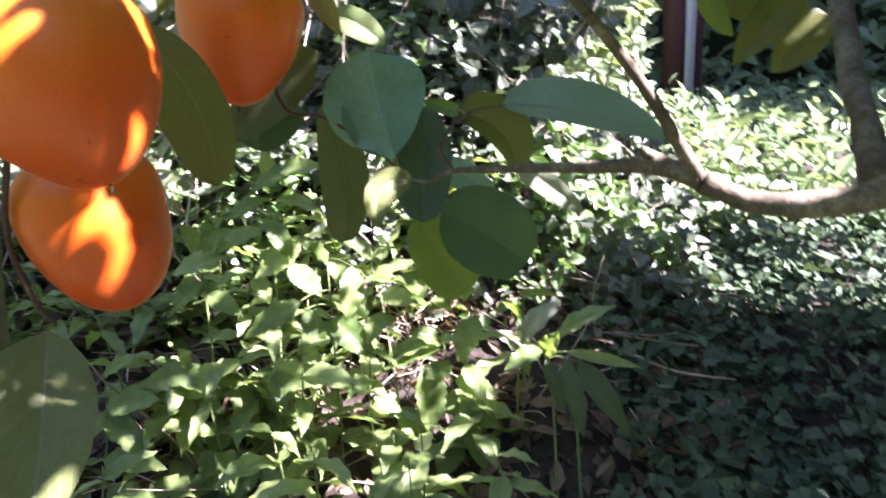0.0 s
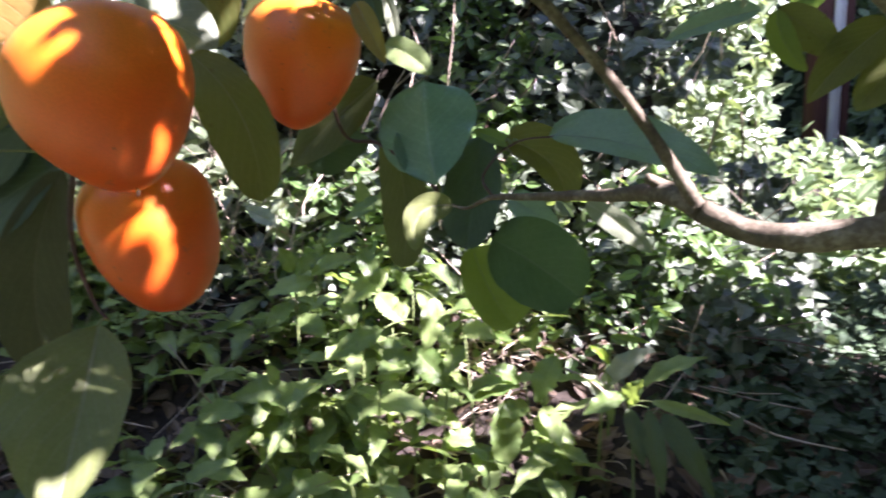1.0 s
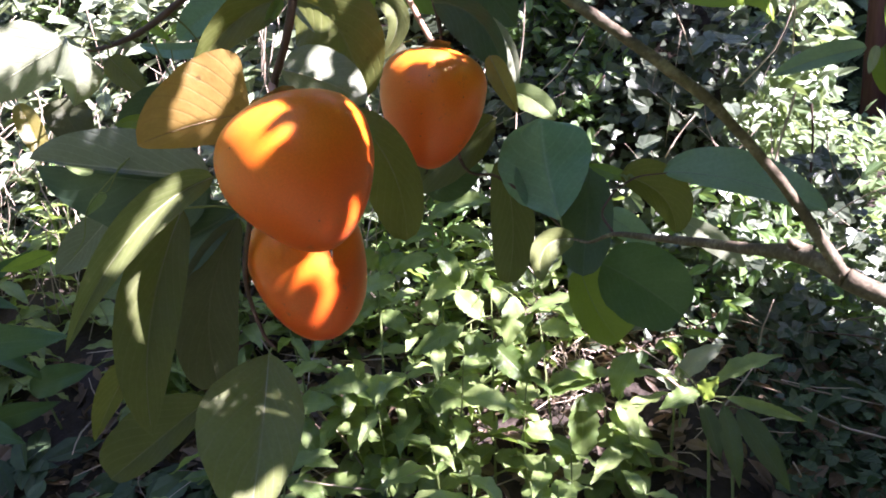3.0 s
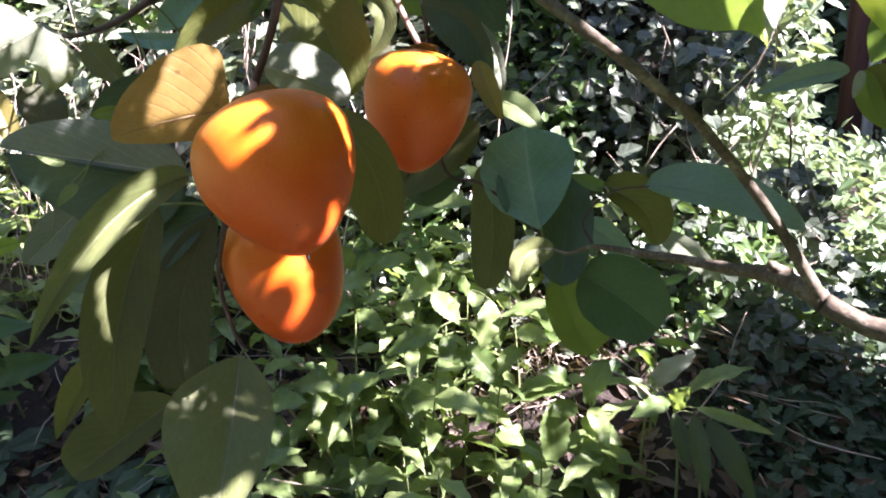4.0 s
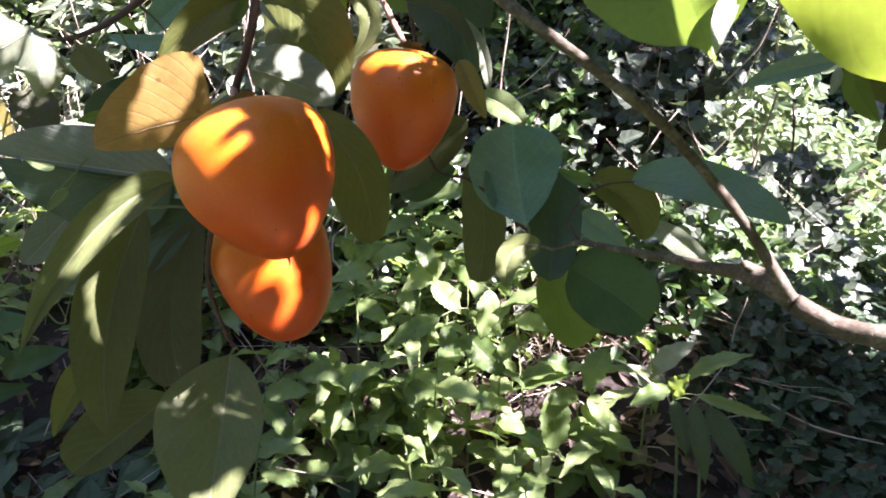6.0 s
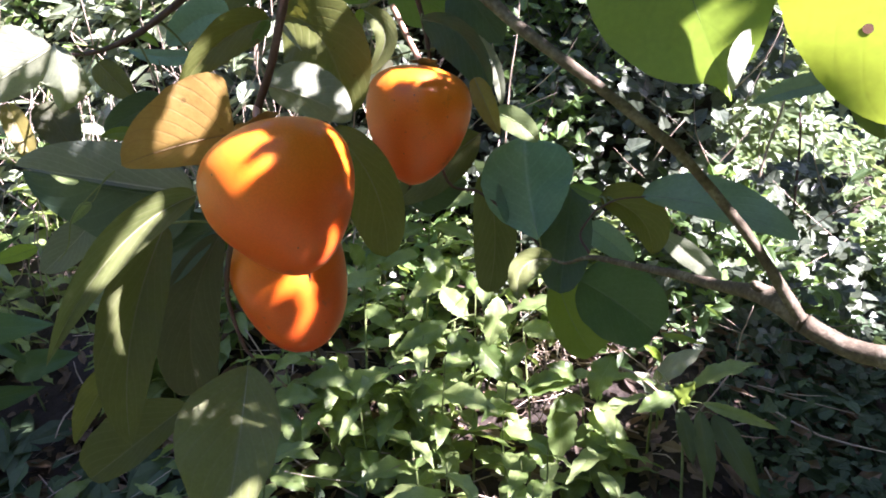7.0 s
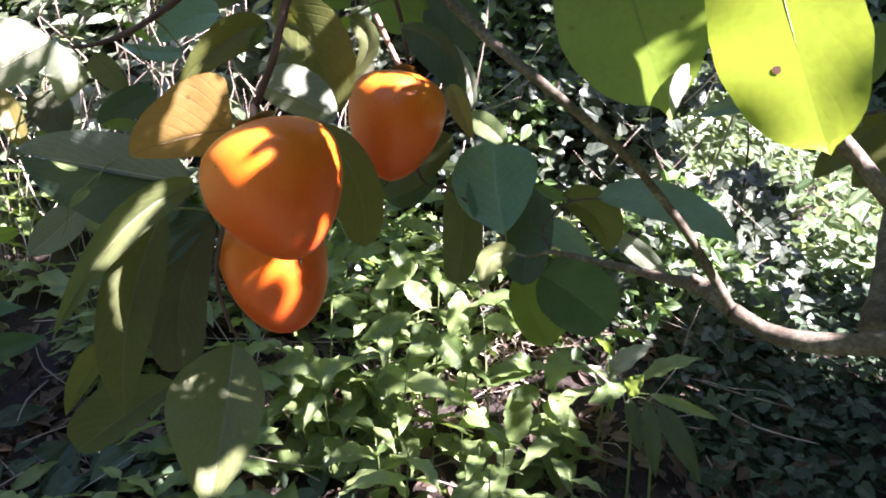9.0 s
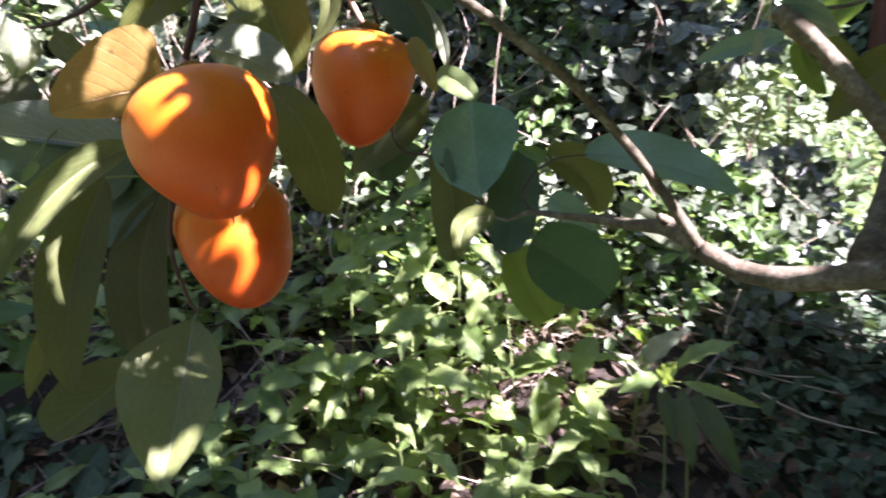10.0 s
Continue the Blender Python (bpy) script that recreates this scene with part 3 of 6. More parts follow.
def shaped_leaf(mat, base, mid, tip, halves, tilts, label="", a=0.5, b=0.7, drip=0.0, relief=1.0, curl=0.0, veins=8.0):
    """A leaf whose midrib bows through mid. halves: width of the blade to the left and right of it; tilts: degrees by which
    each half rises from the midrib; a and b set where it is widest. The blade is quilted between its side veins."""
    base, mid, tip = Vector(base), Vector(mid), Vector(tip)
    ctrl = mid * 2 - (base + tip) / 2
    seed = len(JOINTS) + 17.3 * base.x + 91.7 * tip.z
    peak = (a / (a + b)) ** a * (b / (a + b)) ** b
    wide = sum(halves)
    nu, nv = 34, 8
    bm = bmesh.new()
    uvs = bm.loops.layers.uv.verify()
    grid, spine = [], []
    for i in range(nu + 1):
        u = i / nu
        c = base * (1 - u) ** 2 + ctrl * (2 * u * (1 - u)) + tip * u * u
        along = ((ctrl - base) * (1 - u) + (tip - ctrl) * u).normalized()
        side = along.cross(EYE - mid).normalized()
        up = side.cross(along).normalized()
        w = min(u / (1 - drip), 1.0)
        shape = (max(w, 0.0001) ** a * max(1 - w, 0.0) ** b) / peak
        if drip and u > 1 - drip * 2.2:
            shape = max(shape, 0.22 * (1 - u) / (drip * 2.2))
        row = []
        for j in range(-nv, nv + 1):
            v = abs(j) / nv
            k = 1 if j > 0 else 0
            edge = 1 + 0.035 * noise.noise(Vector((u * 9, k * 5, seed))) + 0.012 * noise.noise(Vector((u * 40, k * 5, seed)))
            half = halves[k] * shape * edge
            ang = radians(tilts[k]) * (1 - 0.30 * v) + radians(curl) * v
            p = side * ((half if k else -half) * v * math.cos(ang)) + up * (half * v * math.sin(ang))
            ridge = math.cos(2 * math.pi * (u * veins - 0.475 * v * veins)) * min(v * 4, 1) * (1 - v * v)
            p += up * (0.010 * relief * wide * ridge * shape)
            p += up * (wide * (0.030 * math.sin(u * 15 + seed + 2.2 * k) * v * v + 0.035 * noise.noise((c + p) * 26 + Vector((seed, 0, 0))) * (0.3 + v)))
            row.append((bm.verts.new(c + p), (u, 0.5 + (0.5 if k else -0.5) * v)))
        spine.append(c.copy())
        grid.append(row)
    for r0, r1 in zip(grid, grid[1:]):
        for j in range(2 * nv):
            four = (r0[j], r0[j + 1], r1[j + 1], r1[j])
            f = bm.faces.new([q[0] for q in four])
            for loop, q in zip(f.loops, four):
                loop[uvs].uv = q[1]
    ob = part("leaf", bm, M[mat], tree, label)
    if wide > 0.012:
        bm = bmesh.new()
        tube(bm, [p - up * 0.0002 for p in spine[:-2:4]], [0.0006, 0.0004, 0.0002] if wide < 0.04 else [0.0004, 0.0003, 0.0001], 5, 3)
        part("midrib", bm, M["rib_" + mat], ob)
    near = min(JOINTS, key=lambda q: (q - base).length)
    if 0.003 < (near - base).length < 0.05:
        bm = bmesh.new()
        tube(bm, [near, near.lerp(base, 0.5) + Vector((0, 0, 0.002)), base], [0.0011, 0.0008, 0.0008], 6, 4)
        part("petiole", bm, M["green_stem"], ob)
    return ob


# the three limbs that meet at the fork, and the short one above them
stem_part('limb', 'bark', [(0.8000, 0.4200, 1.1600), (0.5500, 0.3800, 1.2000), (0.3300, 0.3450, 1.2360), (0.2050, 0.3330, 1.2535), (0.1625, 0.3310, 1.2555), (0.1495, 0.3330, 1.2531), (0.1361, 0.3380, 1.2505), (0.1223, 0.3450, 1.2491), (0.1095, 0.3520, 1.2510), (0.0959, 0.3580, 1.2570)], [0.02, 0.015, 0.0095, 0.0072, 0.0064, 0.0058, 0.0053, 0.0049, 0.0046, 0.0045], 14, 0.12, 'grey-brown bark with small buds, sunlit on top')
stem_part('limb', 'bark', [(0.0959, 0.3580, 1.2570), (0.0882, 0.3720, 1.2611), (0.0800, 0.3920, 1.2614), (0.0670, 0.4150, 1.2582), (0.0491, 0.4450, 1.2555), (0.0243, 0.4780, 1.2520), (0.0008, 0.5050, 1.2492), (-0.0148, 0.5150, 1.2420), (-0.0259, 0.5200, 1.2432)], [0.0045, 0.0043, 0.004, 0.0033, 0.0027, 0.0022, 0.0016, 0.0012, 0.0009], 14, 0.12, '')
stem_part('limb', 'bark', [(0.0957, 0.3590, 1.2572), (0.0832, 0.3560, 1.2759), (0.0726, 0.3520, 1.2908), (0.0610, 0.3480, 1.3055), (0.0474, 0.3440, 1.3208), (0.0342, 0.3410, 1.3345), (0.0191, 0.3390, 1.3463), (0.0041, 0.3380, 1.3580), (-0.0133, 0.3365, 1.3706), (-0.0307, 0.3360, 1.3832), (-0.0488, 0.3360, 1.3985), (-0.0712, 0.3370, 1.4183)], [0.0032, 0.0025, 0.0023, 0.0022, 0.0022, 0.0023, 0.0023, 0.0024, 0.0025, 0.0027, 0.0029], 14, 0.12, 'slender grey limb with sunlit bark')
stem_part('limb', 'bark', [(0.1160, 0.3400, 1.3582), (0.1223, 0.3380, 1.3529), (0.1300, 0.3340, 1.3446), (0.1396, 0.3300, 1.3329), (0.1503, 0.3260, 1.3198), (0.1607, 0.3210, 1.3055), (0.1728, 0.3160, 1.2900), (0.2100, 0.3060, 1.2620), (0.3000, 0.3250, 1.2250), (0.4200, 0.3580, 1.2190)], [0.003, 0.0044, 0.0041, 0.004, 0.0041, 0.0042, 0.0043, 0.0052, 0.007, 0.007], 14, 0.12, 'limb with a sunlit patch of grey bark')
stem_part('limb', 'bark', [(0.1185, 0.3420, 1.3598), (0.1352, 0.3500, 1.3595), (0.1475, 0.3550, 1.3610), (0.1608, 0.3600, 1.3660)], [0.0012, 0.001, 0.0008, 0.0004], 14, 0.12, '')
stem_part('spur', 'bark', [(0.088, 0.384, 1.263), (0.080, 0.382, 1.267), (0.078, 0.380, 1.269)], [0.003, 0.0026, 0.0014], 8, 0.3)
stem_part('limb', 'bark', [(0.161, 0.348, 1.257), (0.171, 0.372, 1.264), (0.183, 0.400, 1.277), (0.197, 0.434, 1.291), (0.217, 0.480, 1.315), (0.234, 0.520, 1.339), (0.252, 0.558, 1.366), (0.286, 0.640, 1.443), (0.322, 0.740, 1.571)], [0.0085, 0.0066, 0.0060, 0.0062, 0.0066, 0.0070, 0.0074, 0.008, 0.008], 12, 0.12, 'grey shaded upright limb')
stem_part('trunk', 'bark', [(0.86, 0.46, 0.25), (0.83, 0.44, 0.7), (0.80, 0.42, 1.16), (0.82, 0.40, 1.7), (0.80, 0.36, 2.4)], [0.055, 0.045, 0.036, 0.03, 0.02], 14, 0.2)
stem_part('limb', 'bark', [(0.81, 0.38, 2.30), (0.55, 0.34, 2.62), (0.15, 0.45, 2.80), (-0.30, 0.60, 2.86)], [0.018, 0.015, 0.011, 0.006], 10, 0.16)
stem_part('twig', 'young_bark', [(-0.156, 0.420, 1.477), (-0.148, 0.376, 1.428), (-0.154, 0.372, 1.394), (-0.164, 0.379, 1.370), (-0.175, 0.385, 1.349), (-0.192, 0.405, 1.320), (-0.213, 0.418, 1.271), (-0.223, 0.425, 1.233), (-0.217, 0.430, 1.198), (-0.209, 0.430, 1.187)], [0.0028, 0.0026, 0.0024, 0.0022, 0.0022, 0.0018, 0.0016, 0.0013, 0.0011], 8, 0.12)
stem_part('twig', 'young_bark', [(-0.144, 0.540, 1.466), (-0.153, 0.520, 1.483), (-0.164, 0.480, 1.489), (-0.156, 0.420, 1.477)], [0.003, 0.0028, 0.0026, 0.0024], 8, 0.12)
stem_part('twig', 'young_bark', [(-0.080, 0.340, 1.431), (-0.112, 0.400, 1.457), (-0.141, 0.470, 1.476), (-0.144, 0.540, 1.466)], [0.004, 0.0035, 0.003], 8, 0.12)
stem_part('twig', 'young_bark', [(-0.144, 0.540, 1.466), (-0.127, 0.565, 1.401), (-0.114, 0.570, 1.296), (-0.085, 0.567, 1.282), (-0.055, 0.545, 1.266), (-0.026, 0.523, 1.242)], [0.0024, 0.0017, 0.0014, 0.0013, 0.0011, 0.001], 6, 0.12)
stem_part('twig', 'young_bark', [(-0.292, 0.500, 1.415), (-0.325, 0.500, 1.396), (-0.358, 0.500, 1.385), (-0.391, 0.500, 1.382)], [0.0026, 0.0022, 0.0018, 0.001], 8, 0.12)
stem_part('twig', 'young_bark', [(-0.292, 0.500, 1.415), (-0.255, 0.500, 1.444), (-0.206, 0.480, 1.476), (-0.156, 0.420, 1.477)], [0.0026, 0.0026, 0.0026], 8, 0.12)
stem_part('twig', 'young_bark', [(0.002, 0.540, 1.275), (0.017, 0.545, 1.283), (0.037, 0.550, 1.285)], [0.0008, 0.0008, 0.0006], 6, 0.12)
stem_part('twig', 'young_bark', [(0.002, 0.540, 1.275), (-0.007, 0.530, 1.260), (-0.000, 0.518, 1.249)], [0.0008, 0.0009, 0.001], 6, 0.12)

# leaves of the branch, from the fruits outward
shaped_leaf('dry', (-0.1914, 0.3880, 1.3346), (-0.2110, 0.3660, 1.3297), (-0.2313, 0.3450, 1.3208), (0.0149, 0.0345), (-42, 22), 'yellow-brown turning leaf lit from behind', a=0.16, b=0.62, relief=1.2)
shaped_leaf('grey', (-0.2280, 0.4050, 1.2983), (-0.2868, 0.4050, 1.3044), (-0.3577, 0.4120, 1.3110), (0.0024, 0.0256), (10, 32), 'pale grey-green leaf with a light midrib', a=0.5, b=0.72)
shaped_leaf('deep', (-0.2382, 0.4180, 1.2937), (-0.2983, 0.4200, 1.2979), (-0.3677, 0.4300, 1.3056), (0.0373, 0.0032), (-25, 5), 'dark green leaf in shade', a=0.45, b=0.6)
shaped_leaf('sage', (-0.2152, 0.3850, 1.3008), (-0.2426, 0.3480, 1.2746), (-0.2693, 0.3220, 1.2187), (0.0098, 0.0140), (35, 48), 'olive leaf with a sunlit curled edge', a=0.55, b=0.95, relief=1.6)
shaped_leaf('olive', (-0.2402, 0.3920, 1.2826), (-0.2509, 0.3660, 1.2212), (-0.2517, 0.3580, 1.1577), (0.0155, 0.0200), (12, 26), 'long hanging olive leaf', a=0.6, b=0.8)
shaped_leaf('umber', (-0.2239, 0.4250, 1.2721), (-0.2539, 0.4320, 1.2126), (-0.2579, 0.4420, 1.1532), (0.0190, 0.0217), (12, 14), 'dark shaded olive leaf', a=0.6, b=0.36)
shaped_leaf('sage', (-0.2108, 0.4240, 1.1853), (-0.2032, 0.3920, 1.1462), (-0.1994, 0.3580, 1.0989), (0.0249, 0.0384), (24, 14), 'large olive leaf with sun patches near its tip', a=0.8, b=1.02, relief=1.1)
shaped_leaf('olive', (-0.2737, 0.4520, 1.1396), (-0.3048, 0.4400, 1.1151), (-0.3387, 0.4250, 1.0875), (0.0127, 0.0274), (20, 14), 'broad drooping olive leaf', a=0.6, b=0.4)
shaped_leaf('moss', (-0.2917, 0.4050, 1.1855), (-0.3085, 0.4000, 1.1600), (-0.3220, 0.3950, 1.1316), (0.0063, 0.0117), (20, 20), '', a=0.5, b=0.9)
shaped_leaf('grey', (-0.3748, 0.5000, 1.2594), (-0.3954, 0.5000, 1.2402), (-0.4263, 0.5000, 1.2146), (0.0138, 0.0159), (18, 18), 'dull grey-green leaf', a=0.5, b=0.6)
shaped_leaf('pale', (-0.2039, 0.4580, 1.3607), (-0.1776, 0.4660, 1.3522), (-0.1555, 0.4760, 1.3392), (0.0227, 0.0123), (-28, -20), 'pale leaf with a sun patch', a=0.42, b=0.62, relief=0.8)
shaped_leaf('moss', (-0.2074, 0.4880, 1.4067), (-0.1786, 0.4900, 1.3902), (-0.1633, 0.4940, 1.3419), (0.0289, 0.0295), (30, 10), 'large dark olive leaf', a=0.42, b=0.5)
shaped_leaf('moss', (-0.1847, 0.4250, 1.3975), (-0.2115, 0.4150, 1.3846), (-0.2372, 0.4040, 1.3521), (0.0122, 0.0117), (28, 22), 'olive leaf with a sunlit tip', a=0.5, b=0.95, relief=1.5)
shaped_leaf('green', (-0.1828, 0.4200, 1.3961), (-0.1881, 0.4200, 1.3905), (-0.1946, 0.4200, 1.3821), (0.0034, 0.0038), (20, 20), '', a=0.5, b=0.7)
shaped_leaf('sage', (-0.1634, 0.5300, 1.4131), (-0.1486, 0.5320, 1.3934), (-0.1672, 0.5350, 1.3654), (0.0099, 0.0073), (30, 20), 'sunlit leaf with deep side veins', a=0.5, b=0.9, relief=1.6)
shaped_leaf('lime', (-0.1606, 0.5200, 1.4128), (-0.1641, 0.5200, 1.4036), (-0.1635, 0.5200, 1.3928), (0.0036, 0.0040), (20, 20), '', a=0.5, b=0.8)
# sun glare on this tip is put into its pale colour
shaped_leaf('pale', (-0.1472, 0.5420, 1.3811), (-0.1570, 0.5420, 1.3729), (-0.1704, 0.5420, 1.3630), (0.0060, 0.0049), (20, 10), 'leaf tip in a pale tone for sun glare', a=0.4, b=0.7)
shaped_leaf('deep', (-0.1251, 0.5450, 1.4076), (-0.0948, 0.5480, 1.3948), (-0.0759, 0.5520, 1.3585), (0.0093, 0.0197), (22, 16), 'dark waxy leaf', a=0.5, b=0.55)
shaped_leaf('pale', (-0.0909, 0.5620, 1.3981), (-0.0747, 0.5620, 1.3763), (-0.0689, 0.5620, 1.3468), (0.0051, 0.0056), (20, 20), '', a=0.5, b=0.6)
shaped_leaf('mustard', (-0.0796, 0.5050, 1.3667), (-0.0711, 0.5020, 1.3496), (-0.0611, 0.5000, 1.3294), (0.0078, 0.0077), (32, 24), 'small yellowed leaf', a=0.5, b=0.75)
shaped_leaf('fresh', (-0.0698, 0.5320, 1.3435), (-0.0527, 0.5260, 1.3367), (-0.0380, 0.5220, 1.3242), (0.0092, 0.0091), (12, 26), 'light green sunlit leaf', a=0.42, b=0.55)
shaped_leaf('heart', (-0.0348, 0.5200, 1.2572), (-0.0462, 0.5480, 1.2896), (-0.0525, 0.5750, 1.3252), (0.0402, 0.0351), (-40, -16), 'waxy blue-green heart-shaped leaf', a=0.92, b=0.38, relief=1.5)
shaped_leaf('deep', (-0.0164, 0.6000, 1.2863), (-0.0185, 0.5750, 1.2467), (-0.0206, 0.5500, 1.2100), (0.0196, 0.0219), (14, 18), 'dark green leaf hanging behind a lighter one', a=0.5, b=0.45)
shaped_leaf('sage', (-0.0252, 0.5220, 1.2428), (-0.0444, 0.5120, 1.2386), (-0.0466, 0.5050, 1.2161), (0.0116, 0.0101), (24, 36), 'small pale leaf', a=0.45, b=0.62)
shaped_leaf('olive', (-0.0899, 0.6200, 1.2922), (-0.0827, 0.6400, 1.2359), (-0.0907, 0.6600, 1.1758), (0.0191, 0.0195), (16, 20), '', a=0.45, b=0.42)
shaped_leaf('round', (-0.0072, 0.5850, 1.2122), (0.0234, 0.5920, 1.1932), (0.0559, 0.6020, 1.1672), (0.0331, 0.0298), (12, 8), 'round dark green leaf', a=0.4, b=0.36)
shaped_leaf('leafgreen', (-0.0246, 0.6120, 1.2022), (-0.0118, 0.6120, 1.1688), (0.0077, 0.6140, 1.1395), (0.0383, 0.0184), (10, 14), 'yellow-green leaf half in sunlight', a=0.42, b=0.4)
shaped_leaf('teal', (0.0343, 0.5500, 1.2858), (0.0861, 0.5480, 1.2789), (0.1395, 0.5440, 1.2593), (0.0214, 0.0091), (-14, 18), 'long waxy green leaf', a=0.55, b=0.7)
shaped_leaf('moss', (0.0054, 0.5560, 1.2831), (0.0344, 0.5620, 1.2679), (0.0457, 0.5700, 1.2398), (0.0199, 0.0112), (22, 30), 'olive leaf with a small dark spot', a=0.42, b=0.6)
shaped_leaf('green', (0.0088, 0.5600, 1.2809), (-0.0031, 0.5620, 1.2849), (-0.0173, 0.5650, 1.2901), (0.0048, 0.0058), (25, 25), '', a=0.5, b=0.7)
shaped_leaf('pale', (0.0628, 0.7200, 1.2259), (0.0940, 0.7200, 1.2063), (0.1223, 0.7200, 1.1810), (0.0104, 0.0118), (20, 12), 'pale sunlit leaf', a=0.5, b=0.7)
shaped_leaf('teal', (-0.0043, 0.7200, 1.2306), (0.0159, 0.7200, 1.2180), (0.0417, 0.7200, 1.1989), (0.0145, 0.0133), (20, 20), '', a=0.4, b=0.6)
shaped_leaf('lime', (0.0151, 0.2960, 1.4270), (0.0278, 0.2770, 1.3906), (0.0400, 0.2540, 1.3552), (0.0265, 0.0307), (-8, 16), 'yellow-green leaf with a brown dry tip edge', a=0.45, b=0.55, drip=0.08, relief=0.25)
shaped_leaf('yellow', (0.0595, 0.2620, 1.4393), (0.0705, 0.2380, 1.3899), (0.0829, 0.2190, 1.3481), (0.0214, 0.0242), (-12, 14), 'bright yellow-green leaf lit from behind, brown spot', a=0.5, b=0.48, drip=0.03, relief=0.08)
shaped_leaf('pale', (0.0475, 0.2640, 1.3761), (0.0438, 0.2580, 1.3674), (0.0396, 0.2510, 1.3570), (0.0011, 0.0050), (15, 15), 'dried pale edge of a leaf', a=0.6, b=0.8)
shaped_leaf('teal', (0.1723, 0.6000, 1.3663), (0.1434, 0.6050, 1.3605), (0.1123, 0.6100, 1.3493), (0.0068, 0.0102), (24, 20), 'narrow grey-green leaf', a=0.55, b=0.8)
shaped_leaf('leafgreen', (0.1828, 0.6000, 1.3660), (0.1884, 0.6000, 1.3454), (0.2038, 0.6000, 1.3254), (0.0084, 0.0093), (20, 20), 'yellow-green leaf with a bright rim', a=0.5, b=0.7)
shaped_leaf('moss', (0.1847, 0.6100, 1.3663), (0.2076, 0.6100, 1.3535), (0.2300, 0.6100, 1.3322), (0.0125, 0.0140), (20, 15), '', a=0.5, b=0.7)
shaped_leaf('moss', (0.2538, 0.6000, 1.3551), (0.2272, 0.6000, 1.3325), (0.2050, 0.6000, 1.3046), (0.0139, 0.0165), (15, 30), 'drooping green leaf', a=0.5, b=0.8)
shaped_leaf('moss', (0.2740, 0.6100, 1.3391), (0.2556, 0.6100, 1.3208), (0.2388, 0.6100, 1.2987), (0.0173, 0.0144), (15, 15), 'green leaf flecked with sun', a=0.5, b=0.7)
# the next two carry the glare of full sun in their pale colour
shaped_leaf('pale', (-0.3685, 0.4700, 1.3867), (-0.3876, 0.4520, 1.3692), (-0.4134, 0.4300, 1.3477), (0.0170, 0.0286), (-35, 20), 'green leaf in a pale tone for sun glare', a=0.5, b=0.6)
shaped_leaf('pale', (-0.3527, 0.4520, 1.3878), (-0.3340, 0.4360, 1.3637), (-0.3463, 0.4450, 1.3428), (0.0249, 0.0217), (-38, -30), 'curled leaf in a pale tone for sun glare', a=0.42, b=0.36, curl=-25)
shaped_leaf('umber', (-0.3954, 0.4900, 1.3493), (-0.3910, 0.4920, 1.3342), (-0.3810, 0.4940, 1.3155), (0.0172, 0.0151), (14, 14), '', a=0.4, b=0.5)
shaped_leaf('mustard', (-0.4451, 0.5050, 1.3478), (-0.4357, 0.5050, 1.3251), (-0.4262, 0.5050, 1.3021), (0.0102, 0.0097), (30, 24), 'yellowed leaf with clear side veins', a=0.5, b=0.7, relief=1.6)
shaped_leaf('moss', (-0.3573, 0.5000, 1.3777), (-0.3460, 0.5000, 1.3662), (-0.3303, 0.5000, 1.3514), (0.0101, 0.0111), (20, 20), '', a=0.5, b=0.6)
shaped_leaf('wax', (-0.2775, 0.5520, 1.4154), (-0.3050, 0.5520, 1.4116), (-0.3324, 0.5520, 1.3919), (0.0134, 0.0153), (18, 26), 'grey-green waxy leaf with sunlit folds', a=0.4, b=0.6, relief=1.6)
shaped_leaf('lime', (-0.3420, 0.5200, 1.4035), (-0.3300, 0.5200, 1.3975), (-0.3193, 0.5200, 1.3891), (0.0036, 0.0041), (20, 20), '', a=0.5, b=0.7)
shaped_leaf('wax', (-0.2931, 0.5200, 1.3840), (-0.3184, 0.5200, 1.3825), (-0.3455, 0.5200, 1.3876), (0.0071, 0.0055), (20, 30), '', a=0.4, b=0.7)
shaped_leaf('deep', (-0.3049, 0.5000, 1.3516), (-0.3293, 0.5000, 1.3418), (-0.3568, 0.5000, 1.3267), (0.0117, 0.0127), (18, 18), '', a=0.45, b=0.6)
shaped_leaf('leafgreen', (-0.2728, 0.4200, 1.3303), (-0.2847, 0.4200, 1.3322), (-0.2996, 0.4200, 1.3298), (0.0050, 0.0040), (20, 10), '', a=0.5, b=0.8)
shaped_leaf('fresh', (-0.3120, 0.4120, 1.3028), (-0.3219, 0.4120, 1.3040), (-0.3327, 0.4120, 1.3073), (0.0035, 0.0035), (20, 20), '', a=0.4, b=0.8)
shaped_leaf('fresh', (-0.3049, 0.4120, 1.2892), (-0.3117, 0.4120, 1.2835), (-0.3215, 0.4120, 1.2745), (0.0030, 0.0039), (20, 20), '', a=0.5, b=0.8)
shaped_leaf('lime', (-0.5183, 0.6000, 1.2104), (-0.5460, 0.6000, 1.2010), (-0.5804, 0.6000, 1.1910), (0.0069, 0.0089), (20, 20), '', a=0.5, b=0.8)
shaped_leaf('moss', (-0.1634, 0.4580, 1.3337), (-0.1374, 0.4640, 1.2991), (-0.1309, 0.4720, 1.2503), (0.0163, 0.0219), (-14, 16), 'broad dark green leaf with small holes', a=0.42, b=0.42)
shaped_leaf('teal', (0.1183, 0.3420, 1.3612), (0.1279, 0.3440, 1.3600), (0.1400, 0.3500, 1.3541), (0.0037, 0.0047), (20, 10), 'small grey-green leaf at the end of a limb', a=0.4, b=0.6)
